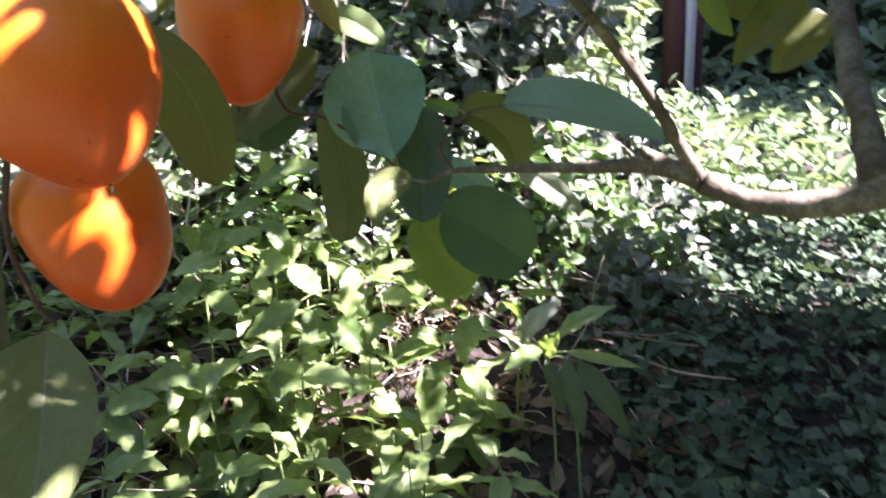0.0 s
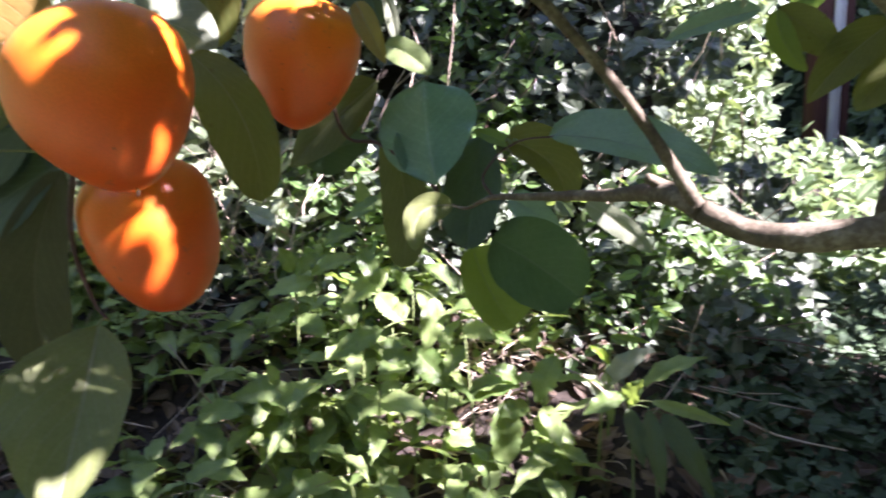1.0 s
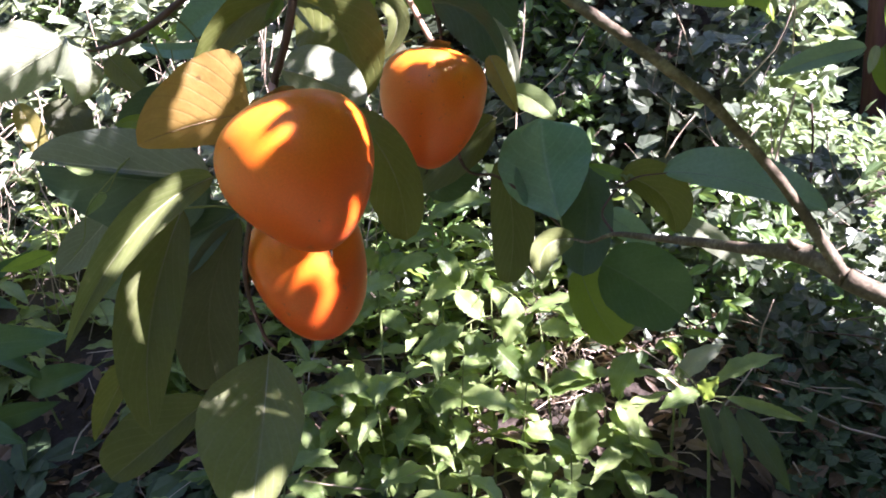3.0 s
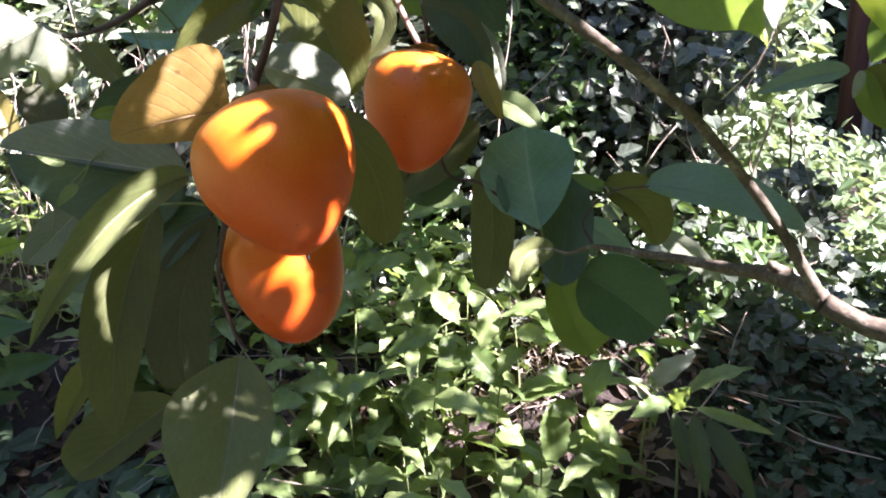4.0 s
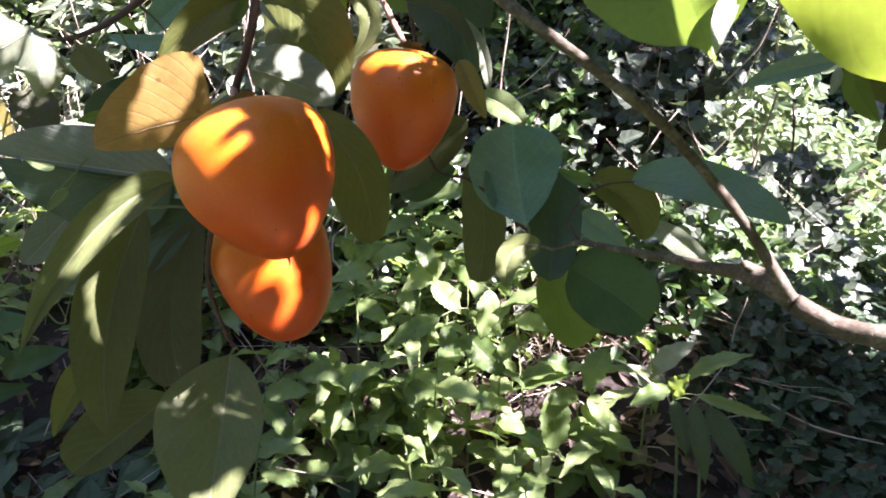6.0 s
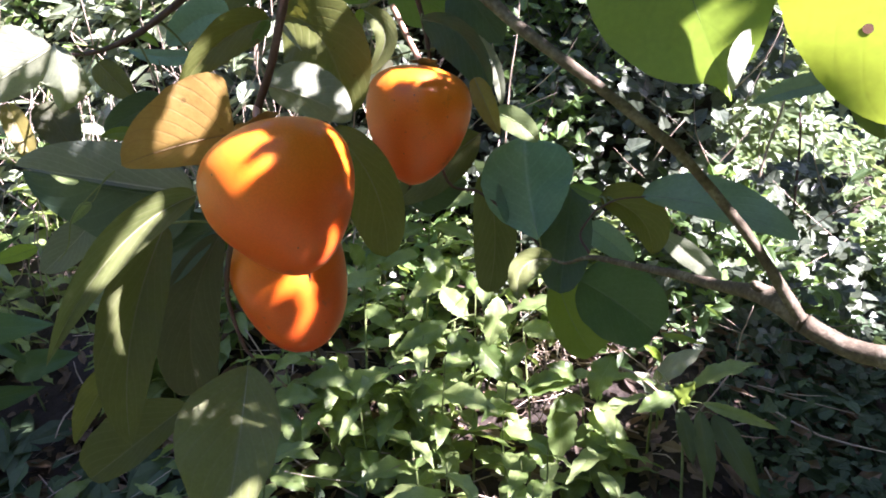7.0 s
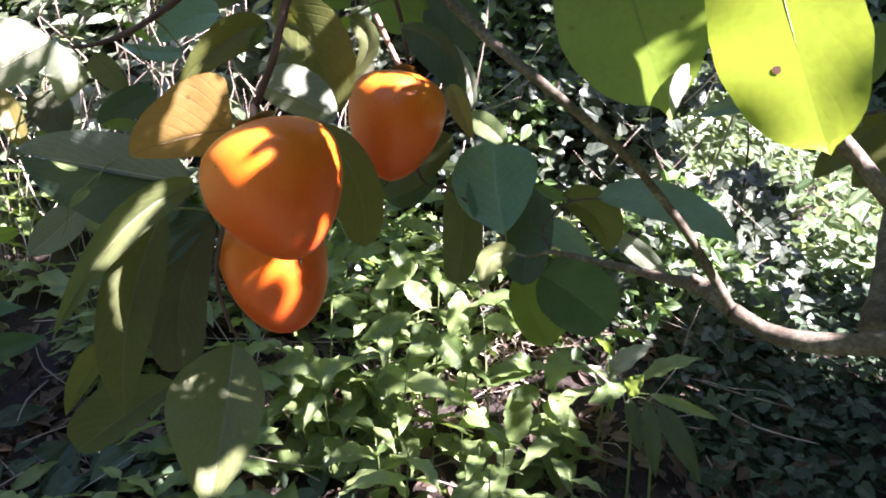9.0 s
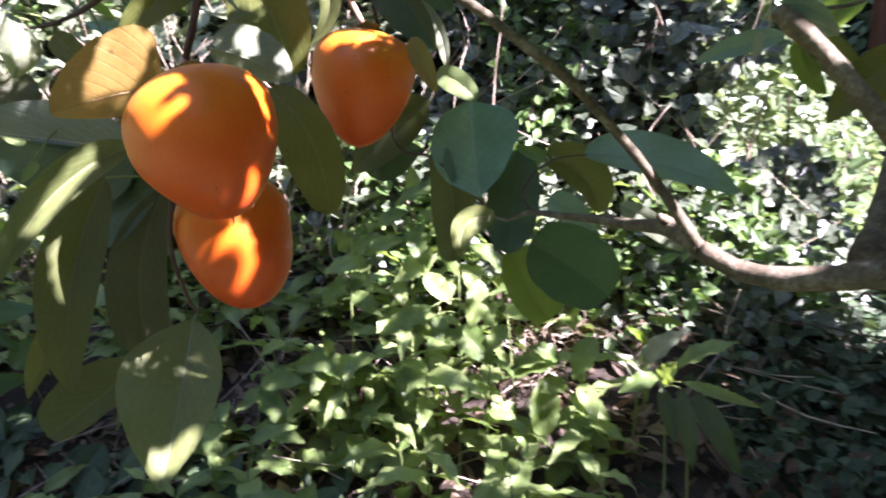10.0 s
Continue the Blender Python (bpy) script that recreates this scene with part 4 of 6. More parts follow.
shaped_leaf('leafgreen', (0.1650, 0.4200, 1.4081), (0.1600, 0.4100, 1.3872), (0.1497, 0.4000, 1.3705), (0.0110, 0.0077), (20, -10), 'yellow-green leaf with a pale jagged edge', a=0.5, b=0.7)
shaped_leaf('pale', (0.1300, 0.4500, 1.3588), (0.1291, 0.4500, 1.3524), (0.1274, 0.4500, 1.3445), (0.0027, 0.0027), (20, 20), '', a=0.5, b=0.7)

spotted_leaf = [ob for ob in tree.children if ob.get("label", "").startswith("bright yellow-green")][0]
spot = min(spotted_leaf.data.polygons, key=lambda f: (f.center - Vector((0.0690, 0.2345, 1.3725))).length)
out = spot.normal if spot.normal.dot(EYE - spot.center) > 0 else -spot.normal
down = (Vector((0.3, 0, -1)) - out * out.dot(Vector((0.3, 0, -1)))).normalized()
bm = bmesh.new()
blade(bm, spot.center + out * 0.0003 - down * 0.0014, spot.center + out * 0.0003 + down * 0.0014, 0.0026, 0, 0, 0.0, a=0.4, b=0.5, wave=0.0, normal=out)
part("rot_spot", bm, M["rot"], spotted_leaf, "small brown rotten spot")
leaf(tree, 'deep', (-0.228, 0.430, 1.275), (-0.349, 0.450, 1.212), 0.05, 25, 20, 0.04, stem=(-0.200, 0.414, 1.286))
leaf(tree, 'deep', (-0.245, 0.430, 1.303), (-0.325, 0.460, 1.255), 0.055, 10, 20, 0.04)
leaf(tree, 'pale', (-0.199, 0.460, 1.404), (-0.181, 0.460, 1.382), 0.004, 0, 10, 0.02)
leaf(tree, 'deep', (-0.154, 0.600, 1.274), (-0.102, 0.610, 1.285), 0.04, 10, 20, 0.05)
leaf(tree, 'olive', (-0.087, 0.580, 1.326), (-0.163, 0.600, 1.264), 0.042, 20, 15, 0.05)
leaf(tree, 'teal', (-0.047, 0.545, 1.256), (-0.070, 0.570, 1.292), 0.03, 30, 20, 0.03)
leaf(tree, 'pale', (0.150, 0.450, 1.368), (0.169, 0.450, 1.356), 0.014, 10, 20, 0.05)
leaf(tree, 'lime', (0.174, 0.500, 1.421), (0.181, 0.500, 1.379), 0.02, 10, 20, 0.05)
leaf(tree, 'green', (0.265, 0.750, 1.440), (0.244, 0.770, 1.381), 0.04, 10, 25, 0.06)
leaf(tree, 'teal', (0.246, 0.500, 1.381), (0.232, 0.500, 1.355), 0.03, 10, 25, 0.06)
leaf(tree, 'green', (-0.413, 0.500, 1.314), (-0.378, 0.520, 1.312), 0.02, 30, 20, 0.05)
leaf(tree, 'green', (-0.163, 0.600, 1.447), (-0.111, 0.610, 1.413), 0.05, 15, 25, 0.06)
leaf(tree, 'olive', (-0.267, 0.600, 1.463), (-0.337, 0.610, 1.431), 0.05, 15, 25, 0.06)
leaf(tree, 'green', (-0.228, 0.600, 1.470), (-0.186, 0.610, 1.428), 0.05, 15, 25, 0.06)
leaf(tree, 'deep', (-0.109, 0.600, 1.445), (-0.075, 0.610, 1.395), 0.05, 15, 25, 0.06)


# ---- the fruits ----
PROFILE = ((0.0, 0.06), (0.015, 0.30), (0.05, 0.60), (0.12, 0.84), (0.23, 0.975), (0.35, 1.0), (0.48, 0.97), (0.60, 0.885), (0.72, 0.755), (0.83, 0.59), (0.92, 0.40), (0.975, 0.21), (1.0, 0.03))


def persimmon(top, tip, width, label, stalk, blunt=0.0):
    """A heart-shaped fruit: lathe of a smooth profile, slightly four-sided and lopsided, with calyx, stalk and dry style."""
    top, tip = Vector(top), Vector(tip)
    axis = tip - top
    length = axis.length
    fruit = tagged(new("persimmon"), label, "fruit", "ripe persimmons on the branch")
    turn = axis.to_track_quat("-Z", "Y")
    fruit.matrix_world = Matrix.Translation(top) @ turn.to_matrix().to_4x4()
    seed = width * 1000
    ring_pts = smooth_line([(r + blunt * (math.sqrt(max(1 - h ** 4, 0.0)) - r) if h > 0.35 else r, 0, -h) for h, r in PROFILE], 4)
    bm = bmesh.new()
    sides, rings = 56, []
    for q in ring_pts:
        ring = []
        for j in range(sides):
            w = 2 * math.pi * j / sides
            r = max(q.x, 0.004) * width / 2
            r *= 1 + 0.022 * math.cos(4 * w + seed) + 0.018 * math.cos(w * 2 + seed)
            p = Vector((math.cos(w) * r, math.sin(w) * r, q.z * length))
            p += Vector((noise.noise(p * 26 + Vector((seed, 0, 0))), noise.noise(p * 26 + Vector((0, seed, 0))), 0)) * 0.0016
            ring.append(bm.verts.new(p))
        rings.append(ring)
    for a, b in zip(rings, rings[1:]):
        for j in range(sides):
            bm.faces.new((a[j], b[j], b[(j + 1) % sides], a[(j + 1) % sides]))
    bm.faces.new(rings[0])
    bm.faces.new(rings[-1][::-1])
    part("flesh", bm, M["skin"], fruit)
    for k in range(4):
        w = k * math.pi / 2 + seed
        d = Vector((math.cos(w), math.sin(w), 0))
        bm = bmesh.new()
        blade(bm, d * 0.001 + Vector((0, 0, 0.001)), d * width * 0.16 + Vector((0, 0, 0.0035 if k % 2 else 0.001)), width * 0.2, 0, 12, 0.06, a=0.3, b=0.5, nu=8, nv=3, normal=Vector((0, 0, 1)), seed=k)
        part("sepal", bm, M["sepal"], fruit)
    back = fruit.matrix_world.inverted()
    bm = bmesh.new()
    tube(bm, [back @ Vector(p) for p in stalk] + [Vector((0, 0, -0.002))], [0.0022, 0.0021, 0.0023, 0.0028], 8, 5, 0.1)
    part("stalk", bm, M["stalk"], fruit)
    bm = bmesh.new()
    tube(bm, [(0, 0, -length + 0.001), (0.0005, 0, -length - 0.002), (0.002, 0.0005, -length - 0.004)], [0.0009, 0.0006, 0.0002], 6, 3)
    part("dry_style", bm, M["style"], fruit)
    return fruit


persimmon((-0.170, 0.374, 1.339), (-0.139, 0.360, 1.266), 0.079, 'ripe orange persimmon with sun patches, dark dots', [(-0.176, 0.385, 1.349), (-0.174, 0.380, 1.345), (-0.170, 0.374, 1.341)])
persimmon((-0.205, 0.462, 1.274), (-0.178, 0.450, 1.188), 0.076, 'ripe orange persimmon tucked behind another fruit', [(-0.199, 0.413, 1.282), (-0.204, 0.440, 1.279), (-0.205, 0.462, 1.273)], 0.5)
persimmon((-0.122, 0.537, 1.375), (-0.128, 0.522, 1.292), 0.0735, 'ripe orange persimmon with a reddish stalk', [(-0.147, 0.545, 1.418), (-0.134, 0.540, 1.395), (-0.122, 0.537, 1.374)])


# ---- unseen leaf screen added above, which shades the branch ----
rng = random.Random(7)
U_AXIS = Vector((1, 0, 0)) - SUN * SUN.x
U_AXIS.normalize()
V_AXIS = SUN.cross(U_AXIS)
if V_AXIS.y < 0:
    V_AXIS = -V_AXIS


def shade_place(p):
    """A place as seen along the sun's light."""
    p = Vector(p)
    return p.dot(U_AXIS), p.dot(V_AXIS)


# gaps left in the added leaf screen: a place that the sun reaches through each, and its radius
GAPS = []


def sun_gap(place, radius):
    GAPS.append((shade_place(place), radius, Vector(place)))


sun_gap((-0.1713, 0.3352, 1.3277), 0.0052)
sun_gap((-0.1616, 0.3345, 1.3324), 0.0054)
sun_gap((-0.1549, 0.3360, 1.3357), 0.0040)
sun_gap((-0.1669, 0.3320, 1.3226), 0.0040)
sun_gap((-0.1655, 0.3311, 1.3132), 0.0026)
sun_gap((-0.1589, 0.3303, 1.3170), 0.0025)
sun_gap((-0.1531, 0.3308, 1.3210), 0.0025)
sun_gap((-0.1483, 0.3323, 1.3245), 0.0022)
sun_gap((-0.1232, 0.3663, 1.3306), 0.0027)
sun_gap((-0.1205, 0.3660, 1.3234), 0.0024)
sun_gap((-0.1264, 0.3671, 1.3363), 0.0024)
sun_gap((-0.1248, 0.3567, 1.2848), 0.0024)
sun_gap((-0.1273, 0.3571, 1.2786), 0.0024)
sun_gap((-0.1797, 0.4236, 1.2414), 0.0037)
sun_gap((-0.1742, 0.4262, 1.2426), 0.0044)
sun_gap((-0.1702, 0.4280, 1.2352), 0.0033)
sun_gap((-0.1701, 0.4287, 1.2237), 0.0030)
sun_gap((-0.1736, 0.4289, 1.2139), 0.0026)
sun_gap((-0.1382, 0.5067, 1.3682), 0.0036)
sun_gap((-0.1292, 0.5038, 1.3689), 0.0052)
sun_gap((-0.1193, 0.5043, 1.3696), 0.0052)
sun_gap((-0.1104, 0.5090, 1.3698), 0.0036)
sun_gap((-0.1069, 0.5203, 1.3719), 0.0033)
sun_gap((-0.2004, 0.3707, 1.3513), 0.0084)
sun_gap((-0.2089, 0.3643, 1.3439), 0.0071)
sun_gap((-0.2048, 0.3708, 1.3368), 0.0033)
sun_gap((-0.2147, 0.3593, 1.3366), 0.0039)
sun_gap((-0.1824, 0.4690, 1.3652), 0.0043)
sun_gap((-0.1799, 0.4684, 1.3594), 0.0035)
sun_gap((-0.1846, 0.4690, 1.3696), 0.0031)
sun_gap((-0.1300, 0.5388, 1.3837), 0.0034)
sun_gap((-0.2000, 0.4878, 1.4065), 0.0065)
sun_gap((-0.1868, 0.4857, 1.4090), 0.0073)
sun_gap((-0.1744, 0.4864, 1.4045), 0.0056)
sun_gap((-0.1570, 0.4785, 1.3499), 0.0031)
sun_gap((-0.1604, 0.4771, 1.3544), 0.0031)
sun_gap((-0.2252, 0.4074, 1.3733), 0.0029)
sun_gap((-0.2227, 0.4081, 1.3781), 0.0029)
sun_gap((-0.2285, 0.4077, 1.3652), 0.0029)
sun_gap((-0.2070, 0.3642, 1.3584), 0.0026)
sun_gap((-0.2274, 0.3642, 1.2953), 0.0034)
sun_gap((-0.2305, 0.3620, 1.2905), 0.0034)
sun_gap((-0.2338, 0.3585, 1.2865), 0.0040)
sun_gap((-0.2359, 0.3542, 1.2815), 0.0040)
sun_gap((-0.2382, 0.3511, 1.2776), 0.0040)
sun_gap((-0.2403, 0.3473, 1.2726), 0.0037)
sun_gap((-0.2420, 0.3443, 1.2682), 0.0033)
sun_gap((-0.2445, 0.3408, 1.2626), 0.0030)
sun_gap((-0.2551, 0.3615, 1.2411), 0.0028)
sun_gap((-0.2545, 0.3638, 1.2456), 0.0028)
sun_gap((-0.1931, 0.3754, 1.1219), 0.0034)
sun_gap((-0.1948, 0.3726, 1.1187), 0.0038)
sun_gap((-0.1898, 0.3798, 1.1267), 0.0026)
sun_gap((-0.1997, 0.3711, 1.1174), 0.0034)
sun_gap((-0.1492, 0.5314, 1.3953), 0.0038)
sun_gap((-0.1509, 0.5302, 1.4058), 0.0034)
sun_gap((-0.1468, 0.5306, 1.4011), 0.0034)
sun_gap((-0.1566, 0.5334, 1.3715), 0.0056)
sun_gap((-0.1501, 0.4925, 1.3649), 0.0032)
sun_gap((-0.0725, 0.5619, 1.3701), 0.0035)
sun_gap((-0.0704, 0.5616, 1.3577), 0.0035)
sun_gap((-0.0570, 0.5276, 1.3402), 0.0053)
sun_gap((-0.0486, 0.5249, 1.3360), 0.0053)
sun_gap((-0.0605, 0.5249, 1.3335), 0.0033)
sun_gap((-0.0443, 0.5232, 1.3299), 0.0032)
sun_gap((-0.0501, 0.5079, 1.2400), 0.0040)
sun_gap((-0.0426, 0.5130, 1.2426), 0.0041)
sun_gap((-0.0459, 0.5085, 1.2318), 0.0032)
sun_gap((0.0821, 0.7191, 1.2103), 0.0086)
sun_gap((0.0985, 0.7192, 1.1989), 0.0081)
sun_gap((0.0643, 0.4189, 1.2609), 0.0027)
sun_gap((-0.0089, 0.3365, 1.3703), 0.0015)
sun_gap((-0.0059, 0.3361, 1.3679), 0.0015)
sun_gap((-0.0022, 0.3362, 1.3651), 0.0015)
sun_gap((0.0015, 0.3362, 1.3620), 0.0015)
sun_gap((0.0754, 0.3533, 1.2833), 0.0028)
sun_gap((0.0770, 0.3517, 1.2838), 0.0028)
sun_gap((0.0794, 0.3526, 1.2800), 0.0039)
sun_gap((0.0830, 0.3536, 1.2752), 0.0040)
sun_gap((0.0871, 0.3543, 1.2694), 0.0040)
sun_gap((0.0746, 0.3507, 1.2870), 0.0022)
sun_gap((0.0710, 0.3494, 1.2918), 0.0022)
sun_gap((0.0860, 0.3548, 1.2689), 0.0040)
sun_gap((0.0897, 0.3552, 1.2644), 0.0040)
sun_gap((0.0714, 0.3515, 1.2888), 0.0022)
sun_gap((0.0932, 0.3557, 1.2597), 0.0041)
sun_gap((0.0987, 0.3526, 1.2570), 0.0041)
sun_gap((0.1042, 0.3499, 1.2542), 0.0041)
sun_gap((0.1106, 0.3475, 1.2529), 0.0041)
sun_gap((0.1184, 0.3426, 1.2521), 0.0040)
sun_gap((0.1250, 0.3386, 1.2520), 0.0040)
sun_gap((0.0798, 0.3796, 1.2673), 0.0043)
sun_gap((0.0301, 0.2664, 1.3729), 0.0045)
sun_gap((0.0319, 0.2701, 1.3793), 0.0027)
sun_gap((0.0348, 0.2711, 1.3825), 0.0018)
sun_gap((0.0414, 0.2607, 1.3732), 0.0022)
sun_gap((0.0439, 0.2590, 1.3692), 0.0024)
sun_gap((0.0552, 0.2432, 1.3886), 0.0084)
sun_gap((0.0635, 0.2344, 1.3758), 0.0113)
sun_gap((0.0717, 0.2281, 1.3655), 0.0101)
sun_gap((0.0810, 0.2229, 1.3591), 0.0080)
sun_gap((0.0833, 0.2270, 1.3745), 0.0163)
sun_gap((0.0862, 0.2320, 1.3884), 0.0146)
sun_gap((0.0744, 0.2348, 1.3849), 0.0166)
sun_gap((0.0805, 0.2209, 1.3523), 0.0036)
sun_gap((0.0518, 0.2478, 1.3953), 0.0064)
sun_gap((0.0680, 0.2398, 1.3921), 0.0147)
sun_gap((0.0891, 0.2208, 1.3645), 0.0060)
sun_gap((-0.3745, 0.4628, 1.3833), 0.0046)
sun_gap((-0.3834, 0.4500, 1.3864), 0.0083)
sun_gap((-0.3925, 0.4417, 1.3805), 0.0065)
sun_gap((-0.3420, 0.4398, 1.3729), 0.0121)
sun_gap((-0.3348, 0.4356, 1.3619), 0.0102)
sun_gap((-0.3463, 0.4368, 1.3637), 0.0061)
sun_gap((-0.4356, 0.5049, 1.3250), 0.0068)
sun_gap((-0.4305, 0.5041, 1.3110), 0.0047)
sun_gap((0.0974, 0.3533, 1.2577), 0.0038)
sun_gap((0.1066, 0.3496, 1.2545), 0.0037)
sun_gap((0.1154, 0.3465, 1.2535), 0.0037)
sun_gap((0.1236, 0.3418, 1.2537), 0.0037)
sun_gap((0.1312, 0.3365, 1.2540), 0.0037)
sun_gap((0.2596, 0.6104, 1.3313), 0.0028)
sun_gap((0.1313, 0.3291, 1.3410), 0.0025)
sun_gap((0.1336, 0.3282, 1.3387), 0.0028)
sun_gap((0.1295, 0.3298, 1.3438), 0.0022)
sun_gap((-0.3219, 0.4120, 1.3040), 0.0033)
sun_gap((-0.0195, 0.7720, 1.0000), 0.0093)
sun_gap((-0.0117, 0.7361, 1.0000), 0.0076)
sun_gap((0.0876, 0.9036, 1.0000), 0.0091)
sun_gap((-0.0749, 0.6601, 1.0000), 0.0094)
sun_gap((-0.0127, 0.6334, 1.0000), 0.0091)
sun_gap((0.0365, 0.7848, 1.0000), 0.0081)
sun_gap((0.0929, 0.8135, 1.0000), 0.0068)
sun_gap((-0.2033, 0.3649, 1.1131), 0.0047)
sun_gap((-0.2071, 0.3652, 1.1179), 0.0031)
sun_gap((-0.3312, 0.5464, 1.0000), 0.0059)
sun_gap((-0.3174, 0.5299, 1.0000), 0.0069)
sun_gap((-0.3427, 0.5593, 1.0000), 0.0048)
sun_gap((-0.1937, 0.3731, 1.1185), 0.0047)
sun_gap((-0.1900, 0.3776, 1.1236), 0.0035)
sun_gap((-0.1951, 0.3677, 1.1126), 0.0039)
sun_gap((-0.1635, 0.5994, 1.4283), 0.0040)
sun_gap((-0.1434, 0.5416, 1.4120), 0.0036)
sun_gap((-0.1373, 0.5393, 1.4016), 0.0036)
sun_gap((-0.1317, 0.5373, 1.3913), 0.0036)
sun_gap((0.0379, 0.2679, 1.3784), 0.0023)
sun_gap((0.0606, 0.3456, 1.3059), 0.0022)
sun_gap((0.0649, 0.3471, 1.3002), 0.0022)
sun_gap((0.0687, 0.3487, 1.2949), 0.0025)
sun_gap((0.0737, 0.3505, 1.2878), 0.0028)
sun_gap((0.0783, 0.3523, 1.2816), 0.0028)
sun_gap((0.0827, 0.3535, 1.2757), 0.0028)
sun_gap((0.0870, 0.3542, 1.2699), 0.0029)


def lands(x, y):
    """Height at which the sun's light lands over a place of the plan."""
    return 1.30 if y < 0.72 else 0.95 if y < 1.38 else 1.35


def screen_cover(x, y):
    """How likely a leaf of the added screen shades a place of the plan, the leaf's size, and the heights between which
    it hangs.
    """
    if y < 0.72:
        return (1.0 if -0.5 < x < 0.75 else 0.25), (0.012, 0.06), 2.25, 2.75
    if x < -0.42 and 0.6 < y < 1.15:
        return 0.95, (0.03, 0.075), 2.1, 2.6
    if x > (0.20 if y > 1.0 else 0.16) and y < 1.5:
        return (0.3 if x < 0.22 and y > 1.18 else 0.8 if x > 0.7 and y < 1.4 else 1.0 if x < 1.5 and y < 1.45 - 0.15 * x else 0.3), (0.03, 0.075), 2.1, 2.6
    if y < 1.38:
        return (0.8 if x < -0.5 else 0.13 if y > 1.05 else 0.15 if y > 0.99 else 0.20), (0.03, 0.075), 2.1, 2.5
    return (0.72 if x > 0.32 else 0.42 if x > -0.38 else 0.5 if y < 1.5 else 0.10), (0.03, 0.07), 2.5, 2.9


def crown():
    """Unseen leaves added overhead to block the sun, with gaps between them."""
    big = [(-0.5, 0, 0), (-0.38, 0.20, 0.03), (-0.12, 0.32, 0.05), (0.2, 0.23, 0.03), (0.5, 0, -0.06)]
    probes = [(a, s * w) for a, w, _ in big for s in (1, -1)] + [(0.1, 0), (-0.3, 0), (0.3, 0), (0, 0.15), (0, -0.15)]
    spots = []
    for k in range(118000 + 130 * len(GAPS)):
        land = None
        if k < 63000:
            x, y = rng.uniform(-1.85, 1.7), rng.uniform(-0.9, 2.05)
            if (x / (1.6 if x > 0 else 1.75)) ** 2 + ((y - 0.55) / 1.45) ** 2 + 0.5 * noise.noise(Vector((x * 2.5, y * 2.5, 6.0))) > 1.0:
                continue
            keep, (small, large), low, high = screen_cover(x, y)
        elif k < 118000:                            # small added leaves that thicken the shade over the branch
            x, y = rng.uniform(-0.50, 0.40), rng.uniform(0.12, 0.72)
            keep, (small, large), low, high = 1.0, (0.008, 0.022), 2.05, 2.35
        else:                                       # the smallest leaves, round the gaps
            (gu, gv), r, place = GAPS[k % len(GAPS)]
            w, d = rng.uniform(0, 6.283), r + rng.uniform(0.0, 0.022)
            land = place + U_AXIS * (math.cos(w) * d) + V_AXIS * (math.sin(w) * d)
            keep, (small, large), low, high = 1.0, (0.004, 0.010), 1.62, 1.72
        if rng.random() > keep:
            continue
        land = land or Vector((x, y, lands(x, y)))
        u, v = shade_place(land)
        size = rng.uniform(small, large)
        spin = rng.uniform(0, 6.28)
        facing = Vector((rng.gauss(0.1, 0.4), rng.gauss(-0.1, 0.4), 1.0)).normalized()
        wider = 0.0 if k >= 118000 else 0.006
        gaps = [(gu, gv, (r + wider) ** 2) for (gu, gv), r, _ in GAPS if abs(u - gu) < r + wider + size and abs(v - gv) < r + wider + size]
        if gaps:
            a = facing.cross(Vector((0.37, 0.21, -0.9))).normalized()
            b = facing.cross(a)
            along = a * math.cos(spin) + b * math.sin(spin)
            across = facing.cross(along)
            ends = [(along * p + across * q) * size for p, q in probes]
            if any((u + d.dot(U_AXIS) - gu) ** 2 + (v + d.dot(V_AXIS) - gv) ** 2 < rr for d in ends for gu, gv, rr in gaps):
                continue
        spots.append((land + SUN * ((rng.uniform(low, high) - land.z) / SUN.z), size, facing, spin))
    ob = leaf_cloud("crown", spots, big, M["crown"], "unseen screen of green leaves added overhead to dapple the sun", "")
    ob.parent = tree
    return ob


crown()


# ---- herbs on the bank ----
def herb_leaf_mesh(seed, length, width):
    bm = bmesh.new()
    r = random.Random(seed)
    blade(bm, (0, 0, 0), (length, 0, -length * 0.12), width, r.uniform(-12, 12), r.uniform(12, 30), r.uniform(0.05, 0.12), a=0.60, b=1.2, wave=0.08, nu=12, nv=3, seed=seed, normal=Vector((0, 0, 1)))
    me = bpy.data.meshes.new("herb_leaf")
    bm.to_mesh(me)
    bm.free()
    for p in me.polygons:
        p.use_smooth = True
    me.materials.append(M["herb"])
    return me


